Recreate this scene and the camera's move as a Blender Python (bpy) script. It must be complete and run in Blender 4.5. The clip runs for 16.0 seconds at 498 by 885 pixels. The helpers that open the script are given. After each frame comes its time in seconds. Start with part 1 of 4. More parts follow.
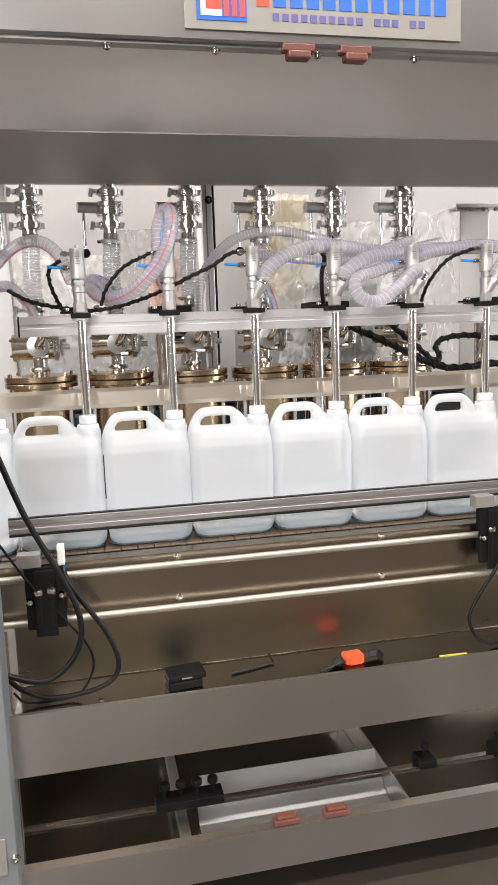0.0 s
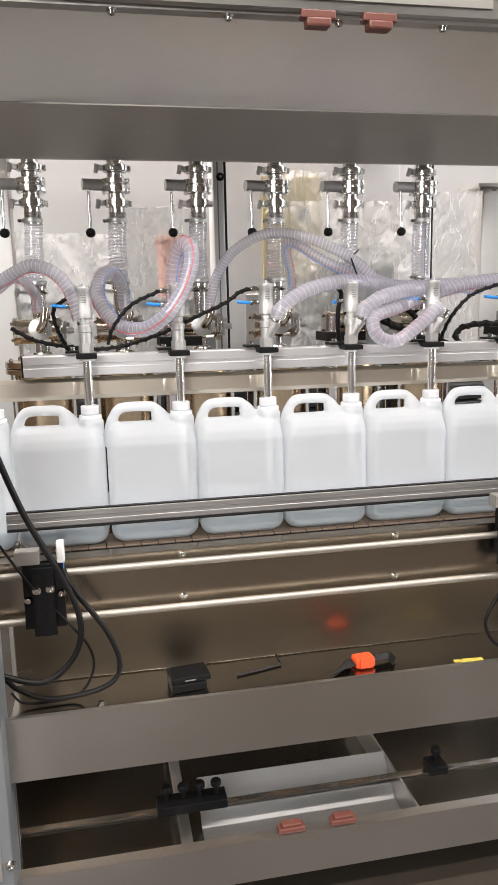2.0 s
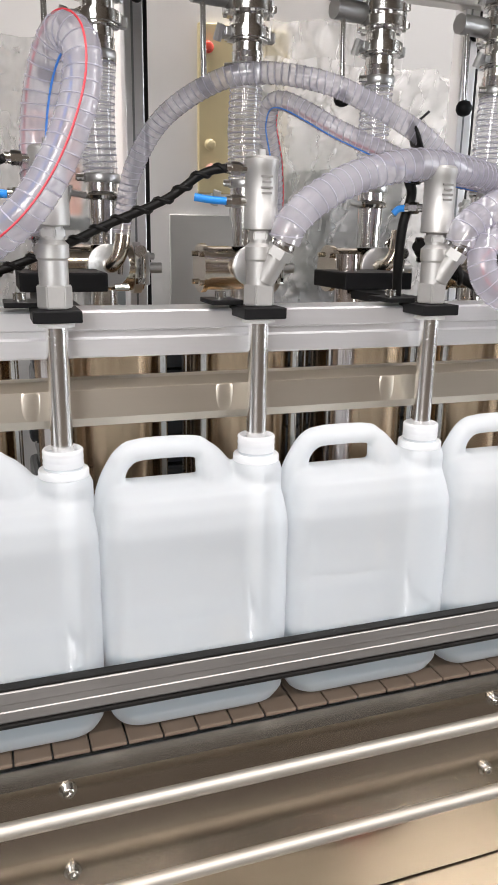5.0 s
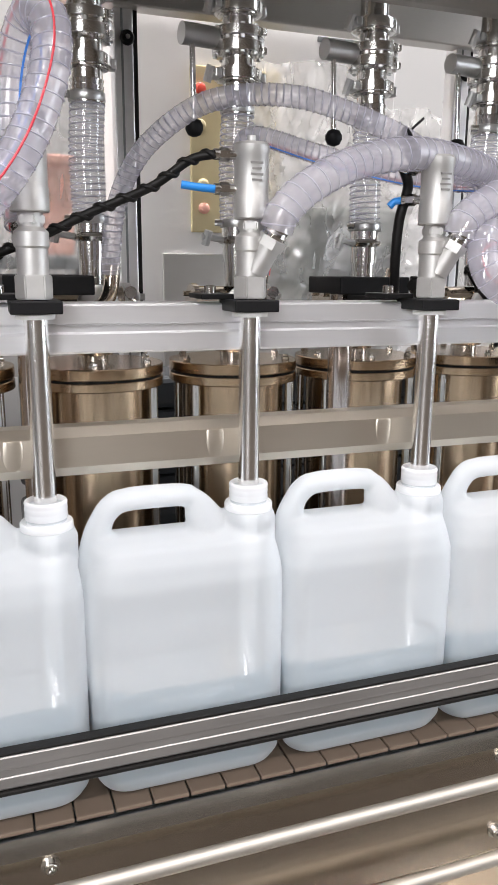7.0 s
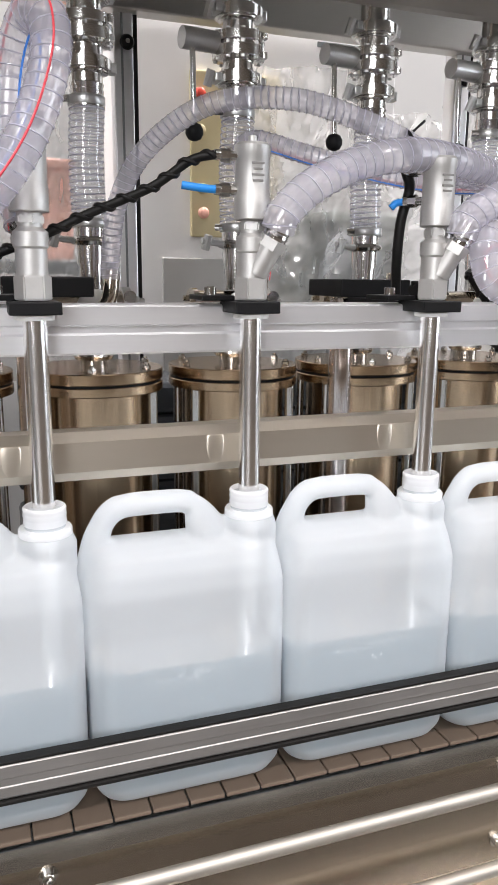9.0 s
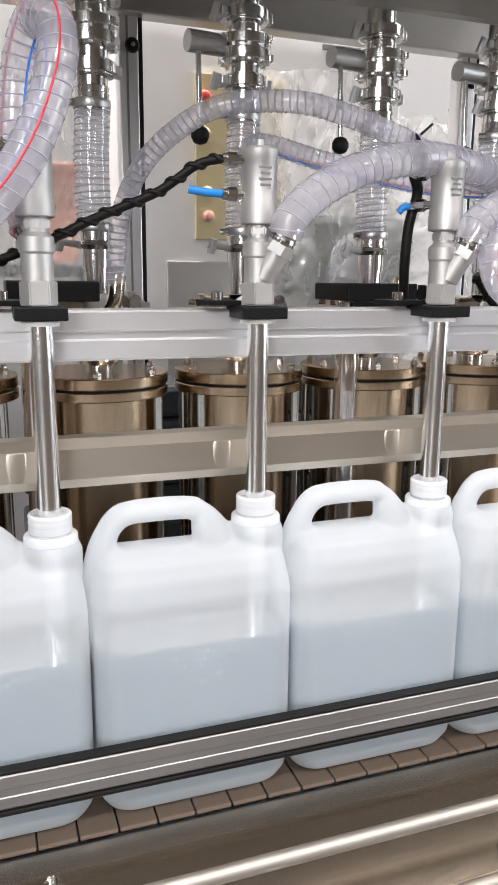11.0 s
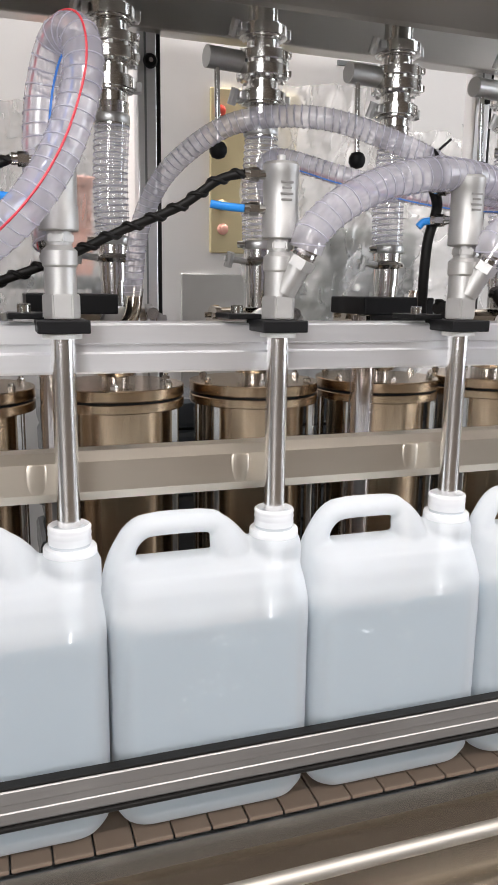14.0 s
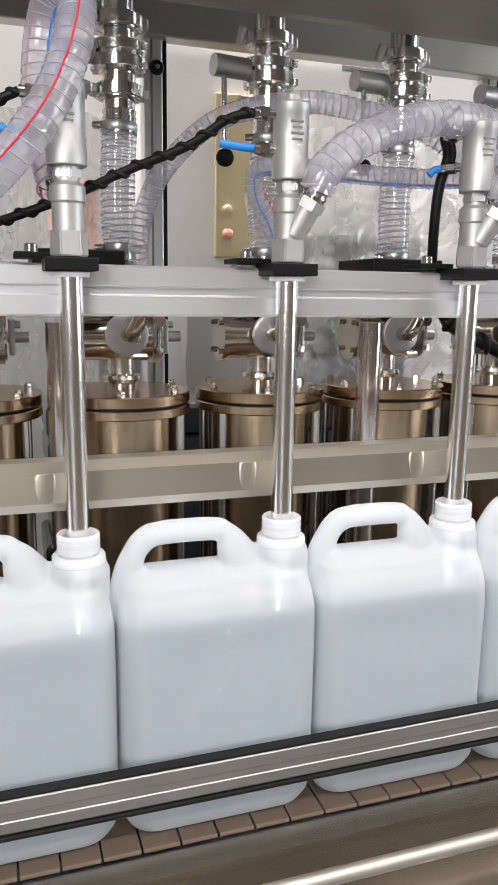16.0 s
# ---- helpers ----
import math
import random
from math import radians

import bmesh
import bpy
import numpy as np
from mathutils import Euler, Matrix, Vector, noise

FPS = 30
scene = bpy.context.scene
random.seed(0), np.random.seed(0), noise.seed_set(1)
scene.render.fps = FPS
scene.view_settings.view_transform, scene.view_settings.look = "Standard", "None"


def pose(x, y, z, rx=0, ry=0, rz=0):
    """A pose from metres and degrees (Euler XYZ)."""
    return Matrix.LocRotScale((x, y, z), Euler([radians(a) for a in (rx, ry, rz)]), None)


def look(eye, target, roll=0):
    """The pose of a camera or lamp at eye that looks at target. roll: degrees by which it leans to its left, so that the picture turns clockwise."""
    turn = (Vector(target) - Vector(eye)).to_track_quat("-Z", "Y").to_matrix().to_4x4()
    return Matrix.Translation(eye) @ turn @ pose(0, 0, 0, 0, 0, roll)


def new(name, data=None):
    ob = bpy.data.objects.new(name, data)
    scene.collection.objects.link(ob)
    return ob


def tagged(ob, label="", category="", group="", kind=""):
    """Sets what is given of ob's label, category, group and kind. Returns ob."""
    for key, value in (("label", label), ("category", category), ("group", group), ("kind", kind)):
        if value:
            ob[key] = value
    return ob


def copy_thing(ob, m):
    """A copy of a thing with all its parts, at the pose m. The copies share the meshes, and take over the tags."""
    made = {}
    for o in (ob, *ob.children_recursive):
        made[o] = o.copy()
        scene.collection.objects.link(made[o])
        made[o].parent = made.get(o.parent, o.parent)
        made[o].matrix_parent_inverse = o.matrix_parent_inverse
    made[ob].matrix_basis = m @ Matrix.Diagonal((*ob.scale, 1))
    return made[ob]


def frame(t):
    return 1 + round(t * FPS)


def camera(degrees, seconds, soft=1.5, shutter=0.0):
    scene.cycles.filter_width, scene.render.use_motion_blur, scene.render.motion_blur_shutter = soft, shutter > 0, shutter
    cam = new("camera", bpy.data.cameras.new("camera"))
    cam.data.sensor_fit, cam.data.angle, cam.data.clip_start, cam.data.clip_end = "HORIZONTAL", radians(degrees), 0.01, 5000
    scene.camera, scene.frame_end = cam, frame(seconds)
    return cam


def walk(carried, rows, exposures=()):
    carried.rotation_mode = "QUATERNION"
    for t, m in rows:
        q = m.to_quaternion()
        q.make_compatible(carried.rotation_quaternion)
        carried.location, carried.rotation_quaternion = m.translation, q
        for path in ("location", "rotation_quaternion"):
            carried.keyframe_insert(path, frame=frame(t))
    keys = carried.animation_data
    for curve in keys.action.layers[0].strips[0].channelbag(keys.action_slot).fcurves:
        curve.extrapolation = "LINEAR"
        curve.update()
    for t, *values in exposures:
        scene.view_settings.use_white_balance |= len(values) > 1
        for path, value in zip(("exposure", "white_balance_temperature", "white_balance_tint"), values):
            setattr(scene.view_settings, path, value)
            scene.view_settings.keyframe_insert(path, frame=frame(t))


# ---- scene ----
cam = camera(36.8, 16.0)
PATH = [
    (0, (-0.257, -1.75, 1.304), (0.154, 0.185, 1.006), -2.0),
    (0.5, (-0.252, -1.739, 1.304), (0.16, 0.195, 1.005), -2.1),
    (1, (-0.251, -1.732, 1.307), (0.15, 0.202, 0.992), -2.2),
    (1.5, (-0.247, -1.711, 1.315), (0.136, 0.223, 0.977), -1.9),
    (2, (-0.237, -1.665, 1.33), (0.144, 0.265, 0.97), -1.3),
    (2.5, (-0.199, -1.497, 1.332), (0.178, 0.436, 0.987), -1.8),
    (3, (-0.157, -1.327, 1.33), (0.254, 0.596, 0.963), -1.3),
    (3.5, (-0.082, -1.081, 1.356), (0.254, 0.839, 0.905), -0.3),
    (4, (-0.097, -0.924, 1.345), (0.31, 0.951, 0.781), 0.9),
    (4.5, (-0.142, -0.769, 1.329), (0.464, 1.059, 0.79), 1.0),
    (5, (-0.123, -0.72, 1.325), (0.516, 1.098, 0.791), 1.0),
    (7.5, (-0.106, -0.69, 1.332), (0.549, 1.148, 0.894), 0.5),
    (8, (-0.111, -0.688, 1.331), (0.556, 1.145, 0.89), 0.8),
    (8.5, (-0.109, -0.684, 1.328), (0.556, 1.151, 0.891), 0.9),
    (9, (-0.106, -0.685, 1.331), (0.548, 1.154, 0.895), 0.6),
    (9.5, (-0.106, -0.685, 1.335), (0.544, 1.156, 0.901), 0.5),
    (12, (-0.11, -0.671, 1.333), (0.528, 1.175, 0.902), 0.6),
    (12.5, (-0.115, -0.67, 1.334), (0.516, 1.179, 0.903), 0.6),
    (13, (-0.114, -0.671, 1.333), (0.513, 1.18, 0.909), 0.7),
    (13.5, (-0.113, -0.674, 1.334), (0.512, 1.181, 0.923), 0.7),
    (14, (-0.117, -0.674, 1.335), (0.51, 1.183, 0.934), 0.8),
    (14.5, (-0.117, -0.672, 1.337), (0.502, 1.187, 0.937), 0.7),
    (15, (-0.121, -0.669, 1.34), (0.494, 1.19, 0.93), 0.6),
    (15.5, (-0.122, -0.673, 1.341), (0.495, 1.186, 0.937), 0.6),
    (16, (-0.123, -0.674, 1.343), (0.499, 1.185, 0.945), 0.9),
]
walk(cam, [(t, look(eye, target, roll)) for t, eye, target, roll in PATH],
     [(0, 0.02, 7000, 15), (4, -0.18, 6850, 14), (5, -0.18, 6800, 14), (7.5, -0.18, 6650, 14), (16, -0.2, 6750, 14)])


# ---- world, sun, lights ----
world = bpy.data.worlds.new("hall_daylight")
scene.world = world
world.use_nodes = True
wn = world.node_tree
sky = wn.nodes.new("ShaderNodeTexSky")
sky.sky_type, sky.sun_disc = "NISHITA", False
sky.sun_elevation, sky.sun_rotation = radians(45), radians(200)
wn.nodes["Background"].inputs["Strength"].default_value = 0.12
wn.links.new(sky.outputs[0], wn.nodes["Background"].inputs[0])


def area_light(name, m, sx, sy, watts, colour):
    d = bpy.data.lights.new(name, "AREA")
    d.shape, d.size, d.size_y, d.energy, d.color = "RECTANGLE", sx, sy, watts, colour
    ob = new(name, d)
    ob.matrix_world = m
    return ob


# added fill lamps in unseen openings behind, front left and right; tube lights under the ceiling
area_light("rear_fill_daylight", look((0.4, 5.9, 3.0), (0.4, 0, 1.6)), 8.0, 3.0, 150, (1.0, 0.99, 0.97))
area_light("front_fill_daylight", look((-4.0, -6.95, 3.2), (-0.2, 0, 1.0)), 3.4, 2.4, 420, (0.93, 0.97, 1.0))
area_light("right_fill_daylight", look((6.95, -2.6, 2.2), (0, -0.4, 1.2)), 3.2, 3.4, 290, (0.84, 0.92, 1.0))
for lx in (-2.4, 0.4, 3.2):
    # the rear row is placed and raised as fill for the cabinet front
    for ly, watts in ((-3.2, 95), (-1.3, 84), (0.98, 225)):
        area_light("tube_light", look((lx, ly, 4.75), (lx, ly, 0)), 1.6, 0.2, watts, (1.0, 0.985, 0.985))
scene.view_settings.exposure = 0.0


# ---- materials ----
def mat(name, colour, rough=0.5, metal=0.0, var=0.12, scale=40.0, bump=0.0, stretch=(1, 1, 1), rvar=0.1, alpha=1.0, coat=0.0, spec=0.5):
    m = bpy.data.materials.new(name)
    m.use_nodes = True
    nt = m.node_tree
    b = nt.nodes["Principled BSDF"]
    b.inputs["Metallic"].default_value = metal
    b.inputs["Alpha"].default_value = alpha
    b.inputs["Coat Weight"].default_value = coat
    b.inputs["Specular IOR Level"].default_value = spec
    tc = nt.nodes.new("ShaderNodeTexCoord")
    mp = nt.nodes.new("ShaderNodeMapping")
    mp.inputs["Scale"].default_value = stretch
    nt.links.new(tc.outputs["Object"], mp.inputs[0])
    fine = nt.nodes.new("ShaderNodeTexNoise")
    fine.inputs["Scale"].default_value, fine.inputs["Detail"].default_value = scale, 4
    nt.links.new(mp.outputs[0], fine.inputs["Vector"])
    big = nt.nodes.new("ShaderNodeTexNoise")
    big.inputs["Scale"].default_value, big.inputs["Detail"].default_value = max(1.5, scale * 0.06), 3
    nt.links.new(tc.outputs["Object"], big.inputs["Vector"])
    mx = nt.nodes.new("ShaderNodeMath")
    mx.operation = "MULTIPLY_ADD"
    nt.links.new(fine.outputs[0], mx.inputs[0])
    mx.inputs[1].default_value = 0.5
    nt.links.new(big.outputs[0], mx.inputs[2])
    ramp = nt.nodes.new("ShaderNodeMapRange")
    ramp.inputs[1].default_value, ramp.inputs[2].default_value = 0.4, 1.1
    ramp.inputs[3].default_value, ramp.inputs[4].default_value = 1 - var, 1 + var
    nt.links.new(mx.outputs[0], ramp.inputs[0])
    vm = nt.nodes.new("ShaderNodeVectorMath")
    vm.operation = "SCALE"
    vm.inputs[0].default_value = colour
    nt.links.new(ramp.outputs[0], vm.inputs["Scale"])
    nt.links.new(vm.outputs[0], b.inputs["Base Color"])
    rr = nt.nodes.new("ShaderNodeMapRange")
    rr.inputs[1].default_value, rr.inputs[2].default_value = 0.4, 1.1
    rr.inputs[3].default_value, rr.inputs[4].default_value = max(0.02, rough - rvar), min(1.0, rough + rvar)
    nt.links.new(mx.outputs[0], rr.inputs[0])
    nt.links.new(rr.outputs[0], b.inputs["Roughness"])
    if bump:
        bp = nt.nodes.new("ShaderNodeBump")
        bp.inputs["Strength"].default_value, bp.inputs["Distance"].default_value = bump, 0.002
        nt.links.new(fine.outputs[0], bp.inputs["Height"])
        nt.links.new(bp.outputs[0], b.inputs["Normal"])
    return m


def see_through(name, colour, clear, rough=0.2, translucent=0.3, bump=0.0, skin=0.45, stretch=(1, 1, 1)):
    """Milky plastic: part of the light passes straight, part is scattered, under a glossy skin."""
    m = mat(name, colour, 0.6, 0, 0.04, 30, bump, stretch, spec=0.0)
    nt = m.node_tree
    b = nt.nodes["Principled BSDF"]
    out = nt.nodes["Material Output"]
    tl = nt.nodes.new("ShaderNodeBsdfTranslucent")
    tl.inputs[0].default_value = (*colour, 1)
    m1 = nt.nodes.new("ShaderNodeMixShader")
    m1.inputs[0].default_value = translucent
    nt.links.new(b.outputs[0], m1.inputs[1])
    nt.links.new(tl.outputs[0], m1.inputs[2])
    tr = nt.nodes.new("ShaderNodeBsdfTransparent")
    m2 = nt.nodes.new("ShaderNodeMixShader")
    m2.inputs[0].default_value = clear
    nt.links.new(m1.outputs[0], m2.inputs[1])
    nt.links.new(tr.outputs[0], m2.inputs[2])
    gl = nt.nodes.new("ShaderNodeBsdfGlossy")
    gl.inputs["Roughness"].default_value = rough
    lw = nt.nodes.new("ShaderNodeLayerWeight")
    pw = nt.nodes.new("ShaderNodeMath")
    pw.operation = "POWER"
    pw.inputs[1].default_value = 4.0
    nt.links.new(lw.outputs["Facing"], pw.inputs[0])
    ma = nt.nodes.new("ShaderNodeMath")
    ma.operation = "MULTIPLY_ADD"
    ma.inputs[1].default_value, ma.inputs[2].default_value = skin, 0.05
    nt.links.new(pw.outputs[0], ma.inputs[0])
    if bump:
        nt.links.new(nt.nodes["Bump"].outputs[0], gl.inputs["Normal"])
    m3 = nt.nodes.new("ShaderNodeMixShader")
    nt.links.new(ma.outputs[0], m3.inputs[0])
    nt.links.new(m2.outputs[0], m3.inputs[1])
    nt.links.new(gl.outputs[0], m3.inputs[2])
    nt.links.new(m3.outputs[0], out.inputs[0])
    return m


STEEL_SHEET = mat("brushed_steel_sheet", (0.6, 0.585, 0.56), 0.34, 1.0, 0.04, 60, 0.0, (0.4, 5, 5), 0.05)
# shade of the lower machine in these three colours; last two carry brown reflections
STEEL_TRAY = mat("smooth_shaded_steel", (0.42, 0.395, 0.36), 0.18, 1.0, 0.05, 30, 0.0, (0.4, 3, 3), 0.02)
STEEL_WALL = mat("matt_shaded_steel", (0.39, 0.335, 0.26), 0.28, 1.0, 0.04, 25, 0.0, (0.4, 3, 3), 0.015)
STEEL_SIDE = mat("warm_shaded_plate", (0.42, 0.37, 0.31), 0.26, 1.0, 0.05, 25, 0.0, (0.4, 3, 3), 0.02)
STEEL_CHUTE = mat("clean_satin_steel", (0.5, 0.5, 0.49), 0.6, 1.0, 0.05, 50, 0.0, (0.4, 5, 5), 0.05)
STEEL_HOOD = mat("hood_steel_sheet", (0.43, 0.42, 0.4), 0.3, 1.0, 0.04, 60, 0.0, (0.4, 5, 5), 0.03)
STEEL_UNDER = mat("underside_steel_sheet", (0.5, 0.48, 0.45), 0.55, 1.0, 0.04, 60, 0.0, (0.4, 5, 5), 0.03)
# valves: the warm reflection on them is put into this tan base colour
STEEL_TAN = mat("valve_steel", (0.62, 0.55, 0.46), 0.15, 1.0, 0.06, 80, 0.0, (1, 1, 3), 0.05)
NOZZLE = mat("sandblasted_steel", (0.56, 0.555, 0.54), 0.52, 0.8, 0.09, 140, 0.08, rvar=0.06)
STEEL = mat("turned_steel", (0.66, 0.65, 0.63), 0.16, 1.0, 0.05, 80, 0.0, (1, 1, 6), 0.05)
STEEL_DULL = mat("cast_steel", (0.54, 0.54, 0.535), 0.4, 1.0, 0.06, 90, 0.05)
# cylinders and neck guide: brown reflections of the surroundings mixed into the base colour
STEEL_WARM = mat("brown_reflection_steel", (0.56, 0.42, 0.285), 0.2, 1.0, 0.1, 50, 0.0, (1, 1, 0.1), 0.07)
STEEL_GUIDE = mat("warm_brushed_steel", (0.72, 0.655, 0.56), 0.38, 1.0, 0.04, 30, 0.0, (0.4, 3, 3), 0.02)
CHROME = mat("polished_rod", (0.92, 0.91, 0.9), 0.22, 1.0, 0.03, 60, 0.0, (1, 1, 1), 0.03)
STEEL_ROD = mat("drawn_steel_rod", (0.5, 0.47, 0.42), 0.55, 1.0, 0.06, 60, 0.0, (0.3, 4, 4), 0.06)
STEEL_SHAFT = mat("ground_steel_shaft", (0.74, 0.68, 0.66), 0.16, 1.0, 0.04, 60, 0.0, (1, 1, 1), 0.03)
ALU = mat("anodised_aluminium", (0.78, 0.78, 0.79), 0.42, 0.75, 0.05, 70, 0.02, (0.2, 4, 4))
RAIL_ALU = mat("worn_aluminium", (0.36, 0.35, 0.34), 0.5, 0.85, 0.12, 70, 0.03, (0.2, 6, 6))
BLACK = mat("black_plastic", (0.009, 0.009, 0.0095), 0.5, 0, 0.2, 60, 0.05, spec=0.14)
RUBBER = mat("black_rubber", (0.009, 0.0085, 0.008), 0.42, 0, 0.25, 120, 0.1, spec=0.22)
BLUE = mat("blue_air_tube", (0.02, 0.28, 0.8), 0.3, 0, 0.08, 60)
RED_LINE = mat("red_marking_thread", (0.7, 0.05, 0.07), 0.4, 0, 0.1, 60)
BLUE_LINE = mat("blue_marking_thread", (0.04, 0.2, 0.65), 0.4, 0, 0.1, 60)
WHITE = mat("white_plastic", (0.82, 0.82, 0.8), 0.4, 0, 0.03, 40)
TAN = mat("tan_acetal_slat", (0.165, 0.122, 0.09), 0.42, 0, 0.08, 50, 0.02)
ORANGE = mat("orange_plastic", (0.85, 0.1, 0.03), 0.4, 0, 0.08, 40)
YELLOW = mat("yellow_plastic", (0.6, 0.5, 0.08), 0.45, 0, 0.08, 40)
COPPER = mat("terracotta_plastic", (0.15, 0.052, 0.038), 0.4, 0, 0.1, 60)
CREAM = mat("cream_painted_panel", (0.55, 0.47, 0.28), 0.5, 0, 0.08, 18)
PANEL = mat("white_painted_panel", (0.84, 0.83, 0.82), 0.45, 0, 0.05, 12)
GREY = mat("grey_painted_metal", (0.2, 0.215, 0.22), 0.45, 0.2, 0.08, 20)
CAB_GREY = mat("pale_grey_paint", (0.46, 0.455, 0.44), 0.5, 0, 0.06, 20)
SIGN = mat("sign_plate", (0.3, 0.285, 0.26), 0.4, 0.3, 0.04, 30)
SIGN_BLUE = mat("sign_blue", (0.02, 0.13, 0.55), 0.4, 0, 0.03, 30)
SIGN_RED = mat("sign_red", (0.75, 0.08, 0.05), 0.4, 0, 0.03, 30)
HALL = mat("painted_hall_wall", (0.1, 0.08, 0.062), 0.75, 0, 0.08, 6, 0.1)
FLOOR = mat("warm_brown_floor", (0.046, 0.037, 0.028), 0.45, 0, 0.16, 9, 0.1)
PLASTER = mat("hall_plaster", (0.62, 0.61, 0.585), 0.8, 0, 0.05, 8, 0.1)
ORANGE_FADED = mat("faded_orange_plastic", (0.8, 0.42, 0.33), 0.5, 0, 0.08, 20)
DARKGREY = mat("dark_grey_cast", (0.09, 0.1, 0.09), 0.5, 0.1, 0.12, 30, 0.05)
BALE = mat("dark_wrapped_goods", (0.05, 0.055, 0.06), 0.25, 0, 0.3, 30, 0.3)
SIGN_INK = mat("sign_ink", (0.1, 0.1, 0.28), 0.5, 0, 0.05, 30)
MARK = mat("etched_marking", (0.3, 0.29, 0.28), 0.6, 0.5, 0.1, 200)
# can plastic, with the blue of the light falling on it in its colour
CAN = see_through("cool_lit_hdpe", (0.895, 0.945, 0.98), 0.4, 0.6, 0.46, skin=0.1)
HOSE = see_through("clear_pvc_hose", (0.9, 0.88, 0.97), 0.7, 0.06, 0.5, skin=0.4)
HOSE_THIN = see_through("clear_inlet_hose", (0.88, 0.88, 0.93), 0.8, 0.05, 0.5, skin=0.4)
RIB = see_through("hose_spiral", (0.6, 0.59, 0.68), 0.3, 0.15, 0.5)
NECK = see_through("neck_plastic", (0.93, 0.94, 0.95), 0.1, 0.35, 0.5)
FILM = see_through("stretch_film", (0.95, 0.95, 0.95), 0.72, 0.1, 0.6, 0.6, skin=0.6, stretch=(0.5, 1, 3))
CURTAIN = see_through("white_pvc_sheet", (0.68, 0.675, 0.665), 0.05, 0.4, 0.75)
# pale metal puts the white can walls' reflection onto the liquid's top
SURFACE = mat("mirroring_liquid_top", (0.84, 0.88, 0.9), 0.12, 0.9, 0.03, 30)
BUBBLE = mat("air_bubble", (0.74, 0.79, 0.81), 0.4, 0, 0.02, 30)
LIQUID = see_through("pale_liquid", (0.068, 0.17, 0.228), 0.0, 0.15, 0.2, skin=0.1)


# ---- mesh helpers ----
def part(name, bm, material, parent=None, label="", smooth=None):
    me = bpy.data.meshes.new(name)
    bmesh.ops.recalc_face_normals(bm, faces=bm.faces)
    bm.to_mesh(me)
    bm.free()
    me.materials.append(material)
    if smooth is not None:
        me.shade_smooth()
        me.set_sharp_from_angle(angle=radians(smooth))
    ob = new(name, me)
    ob.parent = parent
    if label:
        tagged(ob, label)
    return ob


def thing(name, label, category, m=None, group="", kind=""):
    e = new(name)
    e.empty_display_size = 0.05
    if m is not None:
        e.matrix_basis = m
    return tagged(e, label, category, group, kind)


def box(bm, x0, x1, y0, y1, z0, z1, bevel=0.0015):
    r = bmesh.ops.create_cube(bm, size=1.0, matrix=Matrix.Translation(((x0 + x1) / 2, (y0 + y1) / 2, (z0 + z1) / 2)) @ Matrix.Diagonal((abs(x1 - x0), abs(y1 - y0), abs(z1 - z0), 1)))
    if bevel:
        es = {e for v in r["verts"] for e in v.link_edges}
        bmesh.ops.bevel(bm, geom=list(es), offset=min(bevel, 0.3 * min(abs(x1 - x0), abs(y1 - y0), abs(z1 - z0))), segments=2, affect="EDGES", profile=0.5)
    return bm


def B(*a, **k):
    return box(bmesh.new(), *a, **k)


def rod(bm, p, q, r, seg=20, r2=None):
    p, q = Vector(p), Vector(q)
    turn = (q - p).to_track_quat("Z", "Y").to_matrix().to_4x4()
    bmesh.ops.create_cone(bm, cap_ends=True, segments=seg, radius1=r, radius2=r if r2 is None else r2, depth=(q - p).length, matrix=Matrix.Translation((p + q) / 2) @ turn)
    return bm


def R(p, q, r, seg=20, r2=None):
    return rod(bmesh.new(), p, q, r, seg, r2)


def lathe(bm, profile, seg=32, at=(0, 0, 0), turn=None):
    """Turn (radius, height) pairs round the z axis, then pose the result."""
    m = Matrix.Translation(at) @ (turn or Matrix.Identity(4))
    rings = []
    for r, z in profile:
        rings.append([bm.verts.new(m @ Vector((r * math.cos(2 * math.pi * i / seg), r * math.sin(2 * math.pi * i / seg), z))) for i in range(seg)])
    for a, b in zip(rings, rings[1:]):
        for i in range(seg):
            bm.faces.new((a[i], a[(i + 1) % seg], b[(i + 1) % seg], b[i]))
    bm.faces.new(rings[0][::-1])
    bm.faces.new(rings[-1])
    return bm


def L(profile, seg=32, at=(0, 0, 0), turn=None):
    return lathe(bmesh.new(), profile, seg, at, turn)


def spline(pts, n=12):
    """Catmull-Rom through the points."""
    P = [Vector(p) for p in pts]
    P = [2 * P[0] - P[1]] + P + [2 * P[-1] - P[-2]]
    out = []
    for a, b, c, d in zip(P, P[1:], P[2:], P[3:]):
        for i in range(n):
            t = i / n
            out.append(0.5 * ((2 * b) + (c - a) * t + (2 * a - 5 * b + 4 * c - d) * t * t + (3 * b - a - 3 * c + d) * t ** 3))
    return out + [P[-2]]


def frames_along(pts):
    tang = [(pts[min(i + 1, len(pts) - 1)] - pts[max(i - 1, 0)]).normalized() for i in range(len(pts))]
    n = tang[0].orthogonal().normalized()
    res = []
    for p, t in zip(pts, tang):
        n = (n - t * n.dot(t)).normalized()
        res.append((p, n.copy(), t.cross(n)))
    return res


